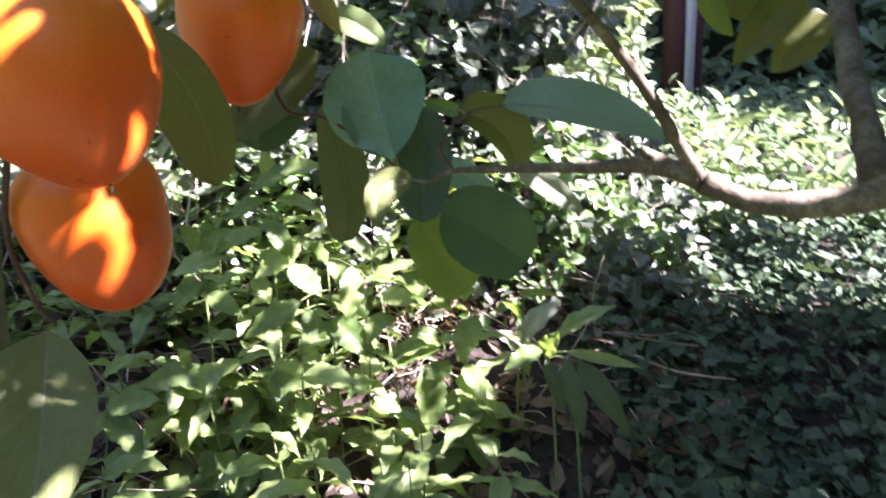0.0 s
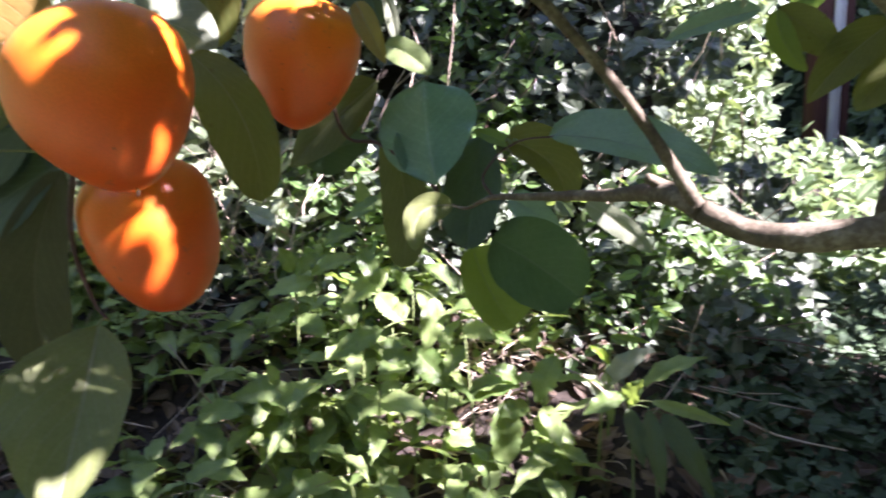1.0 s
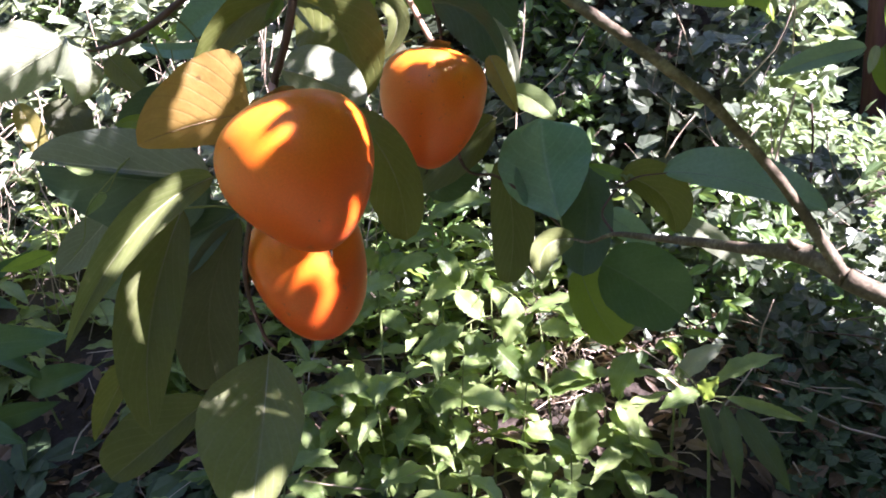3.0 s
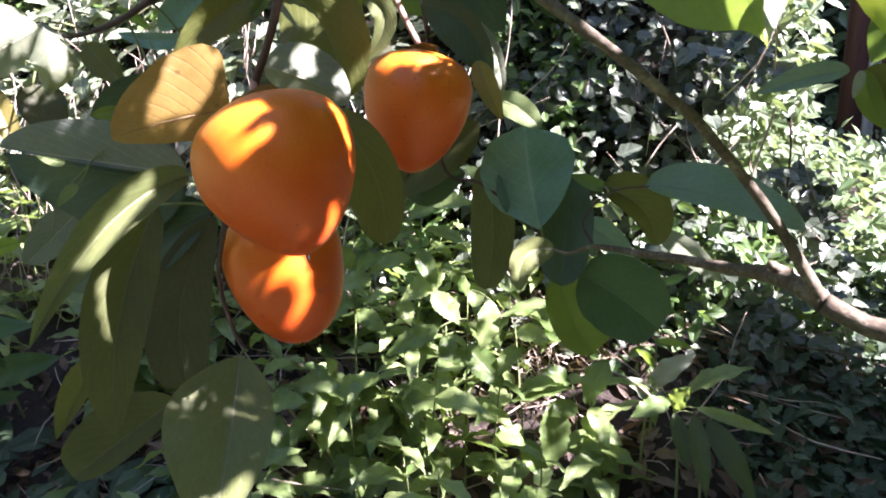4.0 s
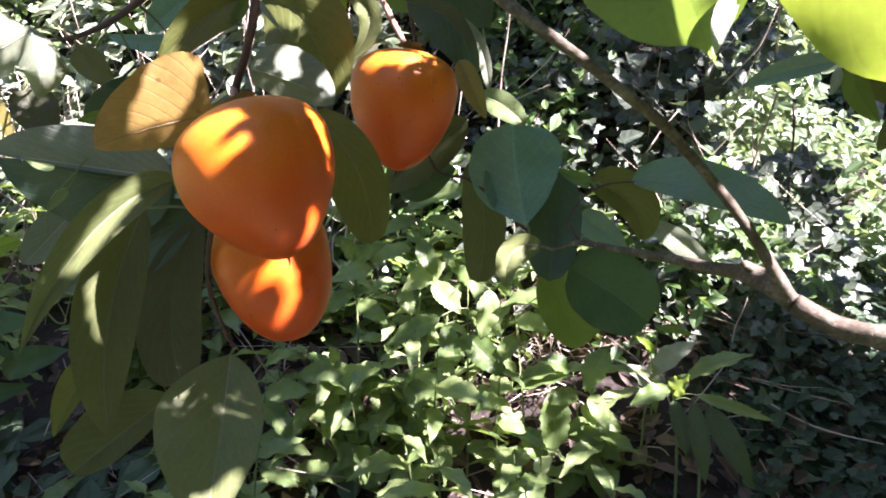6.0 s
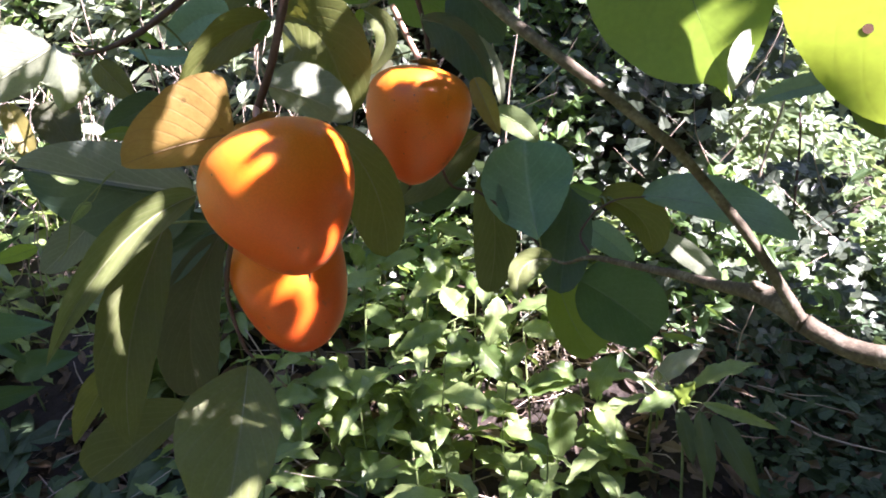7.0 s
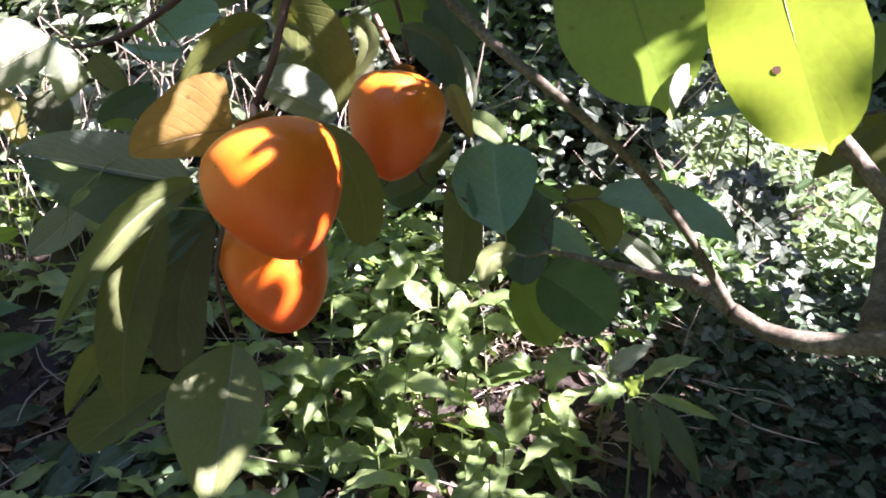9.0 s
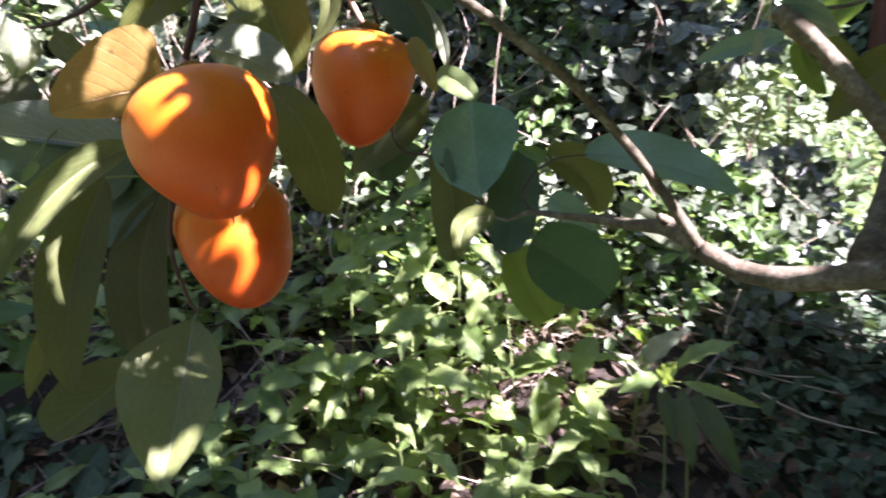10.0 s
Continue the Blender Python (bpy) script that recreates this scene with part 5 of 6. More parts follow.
def herb_with(stem, leaves, mat, label="leafy green herb with paired leaves, partly sunlit"):
    """A herb with a given stem and leaves: base, tip, width and turn of each."""
    plant = tagged(new("herb_plant"), label, "plant", "herbs on the bank")
    foot = Vector(stem[0])
    foot.z = ground_z(foot.x, foot.y) - 0.005
    plant.matrix_world = Matrix.Translation(foot)
    pts = [Vector((0, 0, 0))] + [Vector(p) - foot for p in stem[1:]]
    bm = bmesh.new()
    line = tube(bm, pts, [0.0024, 0.0018, 0.0010], 6, 8)
    part("stem", bm, M["green_stem"], plant)
    for k, (base, tip, width, face) in enumerate(leaves):
        a, b = Vector(base) - foot, Vector(tip) - foot
        bm = bmesh.new()
        blade(bm, a, b, width, face, 18 + (k * 7) % 17, 0.05 + 0.02 * (k % 3), a=0.66, b=1.0, wave=0.06, nu=26, nv=3, teeth=0 if mat in ("broad", "pale", "lime", "shade") else 9, seed=k, normal=EYE + Vector((0, 0, 0.12 if mat == "broad" else 0.9)) - Vector(base))
        ob = part("leaf", bm, M[mat], plant)
        near = min(line, key=lambda q: (q - a).length)
        if (near - a).length > 0.004:
            bm = bmesh.new()
            tube(bm, [near, near.lerp(a, 0.5) + Vector((0, 0, 0.004)), a], [0.0009, 0.0008, 0.0007], 5, 3)
            part("leaf_stalk", bm, M["green_stem"], ob)
    return plant


herb_with([(-0.341, 0.980, 0.619), (-0.353, 1.010, 0.798), (-0.372, 1.030, 0.930)], [((-0.350, 1.030, 0.924), (-0.435, 1.010, 0.912), 0.041, -20), ((-0.383, 1.030, 0.887), (-0.301, 1.010, 0.939), 0.046, 15), ((-0.355, 1.030, 0.870), (-0.438, 1.010, 0.847), 0.051, -15), ((-0.361, 1.030, 0.845), (-0.346, 1.010, 0.798), 0.041, 10), ((-0.360, 1.000, 0.812), (-0.292, 0.980, 0.744), 0.051, 10), ((-0.336, 0.980, 0.768), (-0.468, 0.960, 0.755), 0.051, 20), ((-0.372, 1.030, 0.930), (-0.377, 1.010, 0.965), 0.025, 0), ((-0.359, 1.030, 0.884), (-0.321, 1.010, 0.863), 0.029, 20)], 'herb')
herb_with([(-0.270, 0.990, 0.622), (-0.277, 1.000, 0.763), (-0.303, 1.030, 0.907)], [((-0.308, 1.030, 0.899), (-0.285, 1.010, 0.814), 0.048, -25), ((-0.276, 1.030, 0.886), (-0.189, 1.010, 0.916), 0.043, 20), ((-0.268, 1.030, 0.849), (-0.191, 1.010, 0.814), 0.041, 10), ((-0.298, 1.030, 0.908), (-0.338, 1.010, 0.904), 0.033, 10), ((-0.291, 1.030, 0.832), (-0.254, 1.010, 0.779), 0.041, -10), ((-0.274, 0.990, 0.788), (-0.209, 0.970, 0.760), 0.046, 15), ((-0.277, 0.990, 0.797), (-0.315, 0.970, 0.757), 0.041, -15)], 'herb')
herb_with([(-0.162, 1.020, 0.716), (-0.167, 1.050, 0.891), (-0.173, 1.080, 1.065)], [((-0.206, 1.030, 1.018), (-0.283, 1.010, 0.974), 0.038, -10), ((-0.199, 1.030, 1.006), (-0.176, 1.010, 0.948), 0.035, 10), ((-0.131, 1.030, 1.064), (-0.142, 1.010, 0.992), 0.040, -20), ((-0.164, 1.030, 0.991), (-0.105, 1.010, 0.939), 0.046, 20), ((-0.164, 1.030, 0.982), (-0.213, 1.010, 0.946), 0.040, -20), ((-0.164, 1.030, 0.910), (-0.226, 1.010, 0.899), 0.050, 10), ((-0.164, 1.030, 0.900), (-0.093, 1.010, 0.884), 0.050, -10), ((-0.163, 1.030, 0.826), (-0.214, 1.010, 0.783), 0.046, 10), ((-0.163, 1.030, 0.816), (-0.096, 1.010, 0.787), 0.046, -10), ((-0.164, 1.030, 1.070), (-0.191, 1.010, 1.107), 0.030, 10)], 'herb')
herb_with([(-0.078, 1.030, 0.671), (-0.079, 1.050, 0.843), (-0.101, 1.100, 1.008)], [((-0.041, 1.030, 1.068), (-0.114, 1.010, 1.046), 0.030, 20), ((-0.093, 1.030, 1.022), (-0.042, 1.010, 1.014), 0.033, 10), ((-0.087, 1.030, 0.923), (-0.023, 1.010, 0.954), 0.038, -15), ((-0.013, 1.030, 0.942), (-0.098, 1.010, 0.917), 0.038, 20), ((-0.078, 1.030, 0.871), (-0.122, 1.010, 0.849), 0.041, -10), ((-0.078, 1.030, 0.853), (-0.041, 1.010, 0.802), 0.041, 0), ((-0.081, 1.030, 0.787), (-0.121, 1.010, 0.746), 0.046, 10), ((-0.090, 1.030, 0.996), (-0.115, 1.010, 0.958), 0.033, 0)], 'herb')
herb_with([(0.017, 1.050, 0.670), (0.008, 1.070, 0.803), (-0.011, 1.100, 0.931)], [((0.038, 1.030, 0.986), (0.010, 1.010, 0.926), 0.046, 10), ((-0.033, 1.030, 0.919), (-0.035, 1.010, 0.819), 0.051, -15), ((0.005, 1.030, 0.895), (0.065, 1.010, 0.869), 0.038, 15), ((0.019, 1.030, 0.825), (0.044, 1.010, 0.756), 0.031, 10), ((-0.013, 1.030, 0.949), (-0.057, 1.010, 0.971), 0.033, 0), ((0.002, 1.030, 0.860), (0.065, 1.010, 0.823), 0.041, 10), ((-0.001, 1.030, 0.914), (-0.039, 1.010, 0.902), 0.037, 0), ((0.011, 1.030, 0.797), (-0.027, 1.010, 0.748), 0.046, 0)], 'herb')
herb_with([(0.141, 0.980, 0.777), (0.138, 1.000, 0.871), (0.132, 1.030, 0.926)], [((0.108, 1.120, 0.937), (0.118, 1.100, 0.861), 0.023, 10), ((0.154, 1.060, 0.939), (0.236, 1.040, 0.988), 0.038, -15), ((0.162, 1.020, 0.931), (0.262, 1.000, 0.910), 0.020, 25), ((0.128, 1.030, 0.934), (0.073, 1.010, 0.912), 0.033, 0), ((0.133, 1.040, 0.921), (0.152, 1.020, 0.961), 0.033, 20)], 'herb')
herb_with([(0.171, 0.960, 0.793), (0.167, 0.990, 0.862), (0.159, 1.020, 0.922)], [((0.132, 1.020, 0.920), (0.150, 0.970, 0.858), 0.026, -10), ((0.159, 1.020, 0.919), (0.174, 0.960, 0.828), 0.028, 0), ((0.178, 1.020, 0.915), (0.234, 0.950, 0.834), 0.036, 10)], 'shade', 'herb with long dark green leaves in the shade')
herb_with([(0.099, 1.100, 0.797), (0.103, 1.110, 0.869), (0.107, 1.120, 0.922)], [((0.109, 1.120, 0.921), (0.170, 1.100, 0.982), 0.038, 0), ((0.107, 1.110, 0.898), (0.066, 1.090, 0.940), 0.033, 10)], 'pale')
herb_with([(0.115, 1.140, 0.877), (0.117, 1.150, 0.930), (0.118, 1.160, 0.975)], [((0.117, 1.160, 0.980), (0.177, 1.150, 0.973), 0.013, 0), ((0.116, 1.150, 0.940), (0.083, 1.130, 0.973), 0.017, 0)], 'lime')
herb_with([(-0.251, 1.060, 0.956), (-0.251, 1.090, 1.058), (-0.254, 1.120, 1.189)], [((-0.209, 1.100, 1.197), (-0.276, 1.080, 1.163), 0.035, 10), ((-0.241, 1.100, 1.152), (-0.174, 1.080, 1.131), 0.033, -15), ((-0.263, 1.080, 1.110), (-0.325, 1.060, 1.082), 0.036, 10), ((-0.210, 1.080, 1.090), (-0.273, 1.060, 1.045), 0.040, -20), ((-0.250, 1.080, 1.124), (-0.217, 1.060, 1.068), 0.033, 10), ((-0.228, 1.080, 1.057), (-0.179, 1.060, 1.014), 0.036, 10), ((-0.278, 1.080, 1.045), (-0.257, 1.060, 1.007), 0.030, 0), ((-0.259, 1.100, 1.151), (-0.309, 1.080, 1.126), 0.035, 10), ((-0.254, 1.120, 1.180), (-0.254, 1.100, 1.226), 0.028, 0), ((-0.236, 1.100, 1.192), (-0.166, 1.080, 1.197), 0.033, 10)], 'herb')
herb_with([(-0.345, 1.060, 0.930), (-0.349, 1.070, 1.002), (-0.356, 1.080, 1.092)], [((-0.317, 1.060, 1.081), (-0.383, 1.040, 1.060), 0.036, 0), ((-0.345, 1.060, 1.088), (-0.291, 1.040, 1.122), 0.033, 10), ((-0.351, 1.060, 1.042), (-0.386, 1.040, 1.009), 0.033, 0), ((-0.356, 1.080, 1.088), (-0.371, 1.060, 1.128), 0.030, 0), ((-0.342, 1.060, 1.024), (-0.290, 1.040, 0.997), 0.035, 10)], 'herb')
herb_with([(-0.496, 0.950, 0.669), (-0.479, 0.970, 0.806), (-0.468, 0.980, 0.905)], [((-0.464, 0.970, 0.901), (-0.382, 0.950, 0.916), 0.041, 10), ((-0.469, 0.970, 0.882), (-0.413, 0.950, 0.832), 0.045, -15), ((-0.478, 0.970, 0.825), (-0.386, 0.950, 0.816), 0.041, 10), ((-0.466, 0.980, 0.942), (-0.410, 0.960, 0.972), 0.030, 0), ((-0.475, 0.960, 0.783), (-0.403, 0.940, 0.764), 0.041, 0)], 'herb')
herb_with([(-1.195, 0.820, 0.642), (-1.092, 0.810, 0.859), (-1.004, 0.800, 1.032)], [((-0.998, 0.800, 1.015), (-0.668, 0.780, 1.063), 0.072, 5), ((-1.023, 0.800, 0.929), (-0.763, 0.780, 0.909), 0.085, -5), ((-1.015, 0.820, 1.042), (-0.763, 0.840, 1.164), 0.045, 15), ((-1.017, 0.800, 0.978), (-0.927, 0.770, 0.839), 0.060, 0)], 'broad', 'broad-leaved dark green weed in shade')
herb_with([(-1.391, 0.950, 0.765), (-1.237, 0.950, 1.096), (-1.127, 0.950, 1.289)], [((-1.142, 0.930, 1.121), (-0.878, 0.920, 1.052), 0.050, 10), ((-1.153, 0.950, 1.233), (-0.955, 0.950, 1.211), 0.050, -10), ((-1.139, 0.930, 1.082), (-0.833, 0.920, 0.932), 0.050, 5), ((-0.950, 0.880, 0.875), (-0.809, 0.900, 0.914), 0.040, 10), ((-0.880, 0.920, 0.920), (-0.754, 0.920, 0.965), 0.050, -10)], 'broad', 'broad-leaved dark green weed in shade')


HERB_LEAVES = [herb_leaf_mesh(i, 0.078 + 0.005 * (i % 4), 0.029 + 0.004 * (i % 3)) for i in range(8)]


def herb(x, y, height, pairs, lean, seed, size=1.0):
    """A soft-stemmed plant with opposite pairs of leaves up its stem."""
    r = random.Random(seed)
    plant = tagged(new("herb_plant"), "leafy green herb with paired leaves growing on the bank", "plant", "herbs on the bank")
    z = ground_z(x, y)
    plant.matrix_world = Matrix.Translation((x, y, z - 0.005))
    top = Vector((lean[0], lean[1], height))
    bend = Vector((r.uniform(-0.02, 0.02), r.uniform(-0.02, 0.02), 0))
    pts = [Vector((0, 0, 0)), top * 0.5 + bend, top]
    bm = bmesh.new()
    line = tube(bm, pts, [0.0022, 0.0016, 0.0009], 6, 6)
    part("stem", bm, M["green_stem"], plant)
    spin = r.uniform(0, 3.14)
    for k in range(pairs):
        f = 0.25 + 0.75 * (k + 0.6) / pairs
        at = line[min(int(f * (len(line) - 1)), len(line) - 1)]
        spin += 1.35 + r.uniform(-0.3, 0.3)
        for s in (0, math.pi):
            me = HERB_LEAVES[r.randrange(len(HERB_LEAVES))]
            ob = new("leaf", me)
            ob.parent = plant
            k2 = size * r.uniform(0.6, 1.22) * (0.75 if f > 0.9 else 1.0)
            ob.matrix_local = Matrix.Translation(at) @ Euler((r.uniform(-0.35, 0.35), r.uniform(-0.35, 0.55), spin + s + r.uniform(-0.3, 0.3))).to_matrix().to_4x4() @ Matrix.Diagonal((k2, k2, k2, 1))
    return plant


r = random.Random(3)
made = 0
while made < 130:
    x, y = r.uniform(-1.8, 0.16), r.uniform(0.80, 1.48)
    if x > 0.04 and y > 1.12:
        continue
    if x < -0.42 and y < 1.06 and r.random() < 0.6:
        continue
    if x > 0.10 and y < 0.95 or -0.14 < x < -0.02 and 1.10 < y < 1.34 and r.random() < 0.85:      # bare soil with dry grass
        continue
    if -0.36 < x < -0.26 and 0.98 < y < 1.2 and r.random() < 0.8:      # a bare patch of litter
        continue
    herb(x, y, r.uniform(0.10, 0.24), r.randrange(4, 7), (r.uniform(-0.05, 0.05), r.uniform(-0.07, 0.02)), 100 + made, 1.12)
    made += 1


# ---- ivy and shrubs behind ----
def bank_y(x, z):
    """Front of the ivy bank, which curves back where it ends."""
    back = max(x - 0.22, 0.0)
    return 1.50 + 0.10 * noise.noise(Vector((x * 2.6, z * 2.6, 1.0))) + 0.05 * noise.noise(Vector((x * 7, z * 7, 5.0))) + 0.42 * (z - 1.32) + 2.2 * back * back + 0.25 * max(-0.6 - x, 0)


def ivy_bank():
    g = random.Random(11)
    spots = []
    while len(spots) < 30000:
        x, z = g.uniform(-2.2, 0.6), 0.66 + 1.35 * g.random()
        if x > 0.18 and z > 1.62 - 1.9 * (x - 0.18) + 0.25 * noise.noise(Vector((x * 6, z * 6, 2))):
            continue
        y = bank_y(x, z) + g.gauss(0, 0.045)
        if noise.noise(Vector((x * 5, z * 5, 9.0))) < -0.30:
            continue
        spots.append(((x, y, z), 0.010 + 0.030 * g.random() ** 1.8, (g.gauss(0, 0.55), -0.8 + g.gauss(0, 0.45), 0.75 + g.gauss(0, 0.5)), g.uniform(0, 6.28)))
    leaf_cloud("ivy", spots, IVY, M["ivy"], "dense dark ivy covering the bank behind the herbs", "ivy")
    spots = []
    while len(spots) < 4500:
        x, z = g.uniform(-1.6, 0.5), 0.8 + 1.0 * g.random()
        if noise.noise(Vector((x * 4, z * 4, 14.0))) < 0.08 or x > 0.18 and z > 1.5 - 1.9 * (x - 0.18):
            continue
        spots.append(((x, bank_y(x, z) - 0.03 + g.gauss(0, 0.05), z), g.uniform(0.016, 0.045), (g.gauss(0, 0.6), -0.6 + g.gauss(0, 0.5), 0.8), g.uniform(0, 6.28)))
    leaf_cloud("undergrowth", spots, OVAL, M["herb_far"], "small oval leaves of undergrowth among the ivy", "undergrowth")


def low_ivy():
    g = random.Random(12)
    spots = []
    while len(spots) < 14000:
        x, y = g.uniform(0.05, 1.9), g.uniform(0.85, 2.1)
        if x < 0.20 + 0.12 * g.random():
            continue
        z = ground_z(x, y) + abs(g.gauss(0, 0.05)) + 0.03 * noise.noise(Vector((x * 8, y * 8, 2)))
        spots.append(((x, y, z), 0.010 + 0.024 * g.random() ** 1.6, (g.gauss(0, 0.7), -0.35 + g.gauss(0, 0.45), 1.0), g.uniform(0, 6.28)))
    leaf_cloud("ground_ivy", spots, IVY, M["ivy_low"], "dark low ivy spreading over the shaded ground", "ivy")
    spots = []
    while len(spots) < 2600:
        x, y = g.uniform(0.10, 1.1), g.uniform(0.95, 1.7)
        if noise.noise(Vector((x * 5, y * 5, 4.0))) < -0.05:
            continue
        size = g.uniform(0.05, 0.13)
        spots.append(((x, y, ground_z(x, y) + 0.01), size, (g.gauss(0, 0.8), -1.0, 0.25), -1.57 + g.gauss(0, 0.5)))
    leaf_cloud("grass", spots, NARROW, M["ivy_low"], "dark grass blades standing in the ivy", "grass")


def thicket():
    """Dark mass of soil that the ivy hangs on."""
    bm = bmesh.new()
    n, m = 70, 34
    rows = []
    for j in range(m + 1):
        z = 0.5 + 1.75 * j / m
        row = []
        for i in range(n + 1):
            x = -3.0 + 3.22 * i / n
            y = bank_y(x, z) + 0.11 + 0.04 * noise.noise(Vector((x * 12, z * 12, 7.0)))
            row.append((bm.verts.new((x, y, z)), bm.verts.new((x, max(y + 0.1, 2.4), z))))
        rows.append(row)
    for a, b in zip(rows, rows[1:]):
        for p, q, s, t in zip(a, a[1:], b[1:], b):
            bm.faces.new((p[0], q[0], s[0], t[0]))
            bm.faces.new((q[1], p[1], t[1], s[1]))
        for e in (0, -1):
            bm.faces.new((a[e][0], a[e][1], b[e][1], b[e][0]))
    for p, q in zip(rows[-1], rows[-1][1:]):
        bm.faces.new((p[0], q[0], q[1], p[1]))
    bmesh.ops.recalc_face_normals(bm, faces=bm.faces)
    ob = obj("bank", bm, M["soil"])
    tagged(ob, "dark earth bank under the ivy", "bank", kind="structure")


thicket()
ivy_bank()
low_ivy()


def shrub():
    """Loose bright shrub at the end of the bank, with its stems."""
    g = random.Random(51)
    spots = []
    while len(spots) < 3000:
        x, y, z = g.uniform(0.2, 1.5), g.uniform(1.65, 2.9), g.uniform(0.95, 2.0)
        if x < 0.10 + 0.08 * y or x > 0.275 * y or z > 0.95 + 0.9 * (y - 1.5) - 0.45 * max(x - 0.42 * y, 0) + 0.2 * noise.noise(Vector((x * 3, y * 3, 8))):
            continue
        if noise.noise(Vector((x * 5, y * 5, z * 5))) < 0.0:
            continue
        spots.append(((x, y, z), g.uniform(0.03, 0.065), (g.gauss(0, 0.6), -0.6 + g.gauss(0, 0.5), 0.8 + g.gauss(0, 0.4)), g.uniform(0, 6.28)))
    leaf_cloud("shrub", spots, OVAL, M["bush"], "loose sunlit shrub with small oval leaves", "shrub")


shrub()


def meadow():
    """Sunlit weeds and grass on the terrace."""
    g = random.Random(21)
    spots = []
    while len(spots) < 7500:
        y = 1.8 + 5.2 * g.random() ** 1.6
        x = g.uniform(0.1, 1.1) * y * 0.95
        z = ground_z(x, y) + abs(g.gauss(0, 0.06)) + (0.10 + 0.06 * noise.noise(Vector((x * 3, y * 3, 0)))) * g.random()
        spots.append(((x, y, z), g.uniform(0.035, 0.08), (g.gauss(0, 0.6), g.gauss(-0.4, 0.6), 0.8), g.uniform(0, 6.28)))
    leaf_cloud("meadow_weeds", spots, OVAL, M["bright"], "bright green sunlit weeds on the terrace", "weeds")


meadow()


def bank_top():
    """Ivy over the top and the far side of the bank."""
    g = random.Random(23)
    spots = []
    for k in range(6000):
        x, y = g.uniform(-3.0, 0.2), g.uniform(1.75, 2.5)
        z = 2.26 if y < 2.42 else g.uniform(1.0, 2.25)
        spots.append(((x, y, z + abs(g.gauss(0, 0.02))), g.uniform(0.03, 0.06), (g.gauss(0, 0.4), g.gauss(0, 0.4) + (1.5 if y > 2.42 else 0), 1.0), g.uniform(0, 6.28)))
    leaf_cloud("bank_ivy", spots, IVY, M["ivy"], "dark ivy over the top of the bank", "ivy")


bank_top()


def yard():
    """Low weeds over the rest of the ground."""
    g = random.Random(24)
    spots = []
    while len(spots) < 34000:
        w, d = g.uniform(0, 6.283), 7.2 * g.random() ** 0.6
        x, y = math.cos(w) * d, math.sin(w) * d
        if -1.9 < x < 1.9 and 0.55 < y < 2.2 or y > 1.8 and 0.09 * y < x < 1.05 * y:
            continue
        if noise.noise(Vector((x * 1.3, y * 1.3, 3.0))) < -0.45:
            continue
        spots.append(((x, y, ground_z(x, y) + 0.05 * g.random()), g.uniform(0.06, 0.14), (g.gauss(0, 0.6), g.gauss(0, 0.6), 0.9), g.uniform(0, 6.28)))
    leaf_cloud("weeds", spots, OVAL, M["bright"], "low green weeds over the open ground", "weeds")


yard()


def hedge(count, seed):
    """A tall hedge added all round to close the place and limit sky light: a dark core and many leaves."""
    g = random.Random(seed)
    spots = []
    for k in range(count):
        w = g.uniform(0, 2 * math.pi)
        if g.random() < 0.5:
            w = g.uniform(0.75, 1.75)
        d = 7.0 + 0.5 * math.sin(w * 7) + g.gauss(0, 0.22)
        p = Vector((math.cos(w) * d, math.sin(w) * d, 0.0))
        # heights chosen to limit the sky light, lower behind the path
        z = (1.0 if p.y > 1 else 0.0) + (7.4 if p.y > 0 else 4.8) * g.random() ** 1.1
        spots.append(((p.x, p.y, z), g.uniform(0.10, 0.22), (-math.cos(w) + g.gauss(0, 0.6), -math.sin(w) + g.gauss(0, 0.6), 0.9), g.uniform(0, 6.28)))
    leaf_cloud("hedge", spots, OVAL, M["bright"], "tall green hedge added all round to close the place and cut the sky", "hedge")
    # dark backing sheet stands in for the shade between the hedge leaves
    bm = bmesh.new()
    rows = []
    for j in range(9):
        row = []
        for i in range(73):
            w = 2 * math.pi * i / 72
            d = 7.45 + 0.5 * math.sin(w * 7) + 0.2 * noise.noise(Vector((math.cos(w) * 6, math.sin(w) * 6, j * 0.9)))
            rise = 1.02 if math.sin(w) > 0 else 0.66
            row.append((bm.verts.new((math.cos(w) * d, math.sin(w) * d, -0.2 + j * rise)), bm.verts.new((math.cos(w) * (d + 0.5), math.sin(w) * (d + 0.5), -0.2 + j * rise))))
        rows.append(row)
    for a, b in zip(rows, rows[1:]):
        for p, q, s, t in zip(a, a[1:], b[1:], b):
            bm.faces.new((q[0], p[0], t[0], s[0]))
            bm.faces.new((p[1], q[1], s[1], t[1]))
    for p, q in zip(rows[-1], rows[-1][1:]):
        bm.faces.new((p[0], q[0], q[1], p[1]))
    tagged(obj("hedge_core", bm, M["core"]), "dark sheet for the shade inside the hedge", "hedge", kind="structure")


hedge(16000, 61)


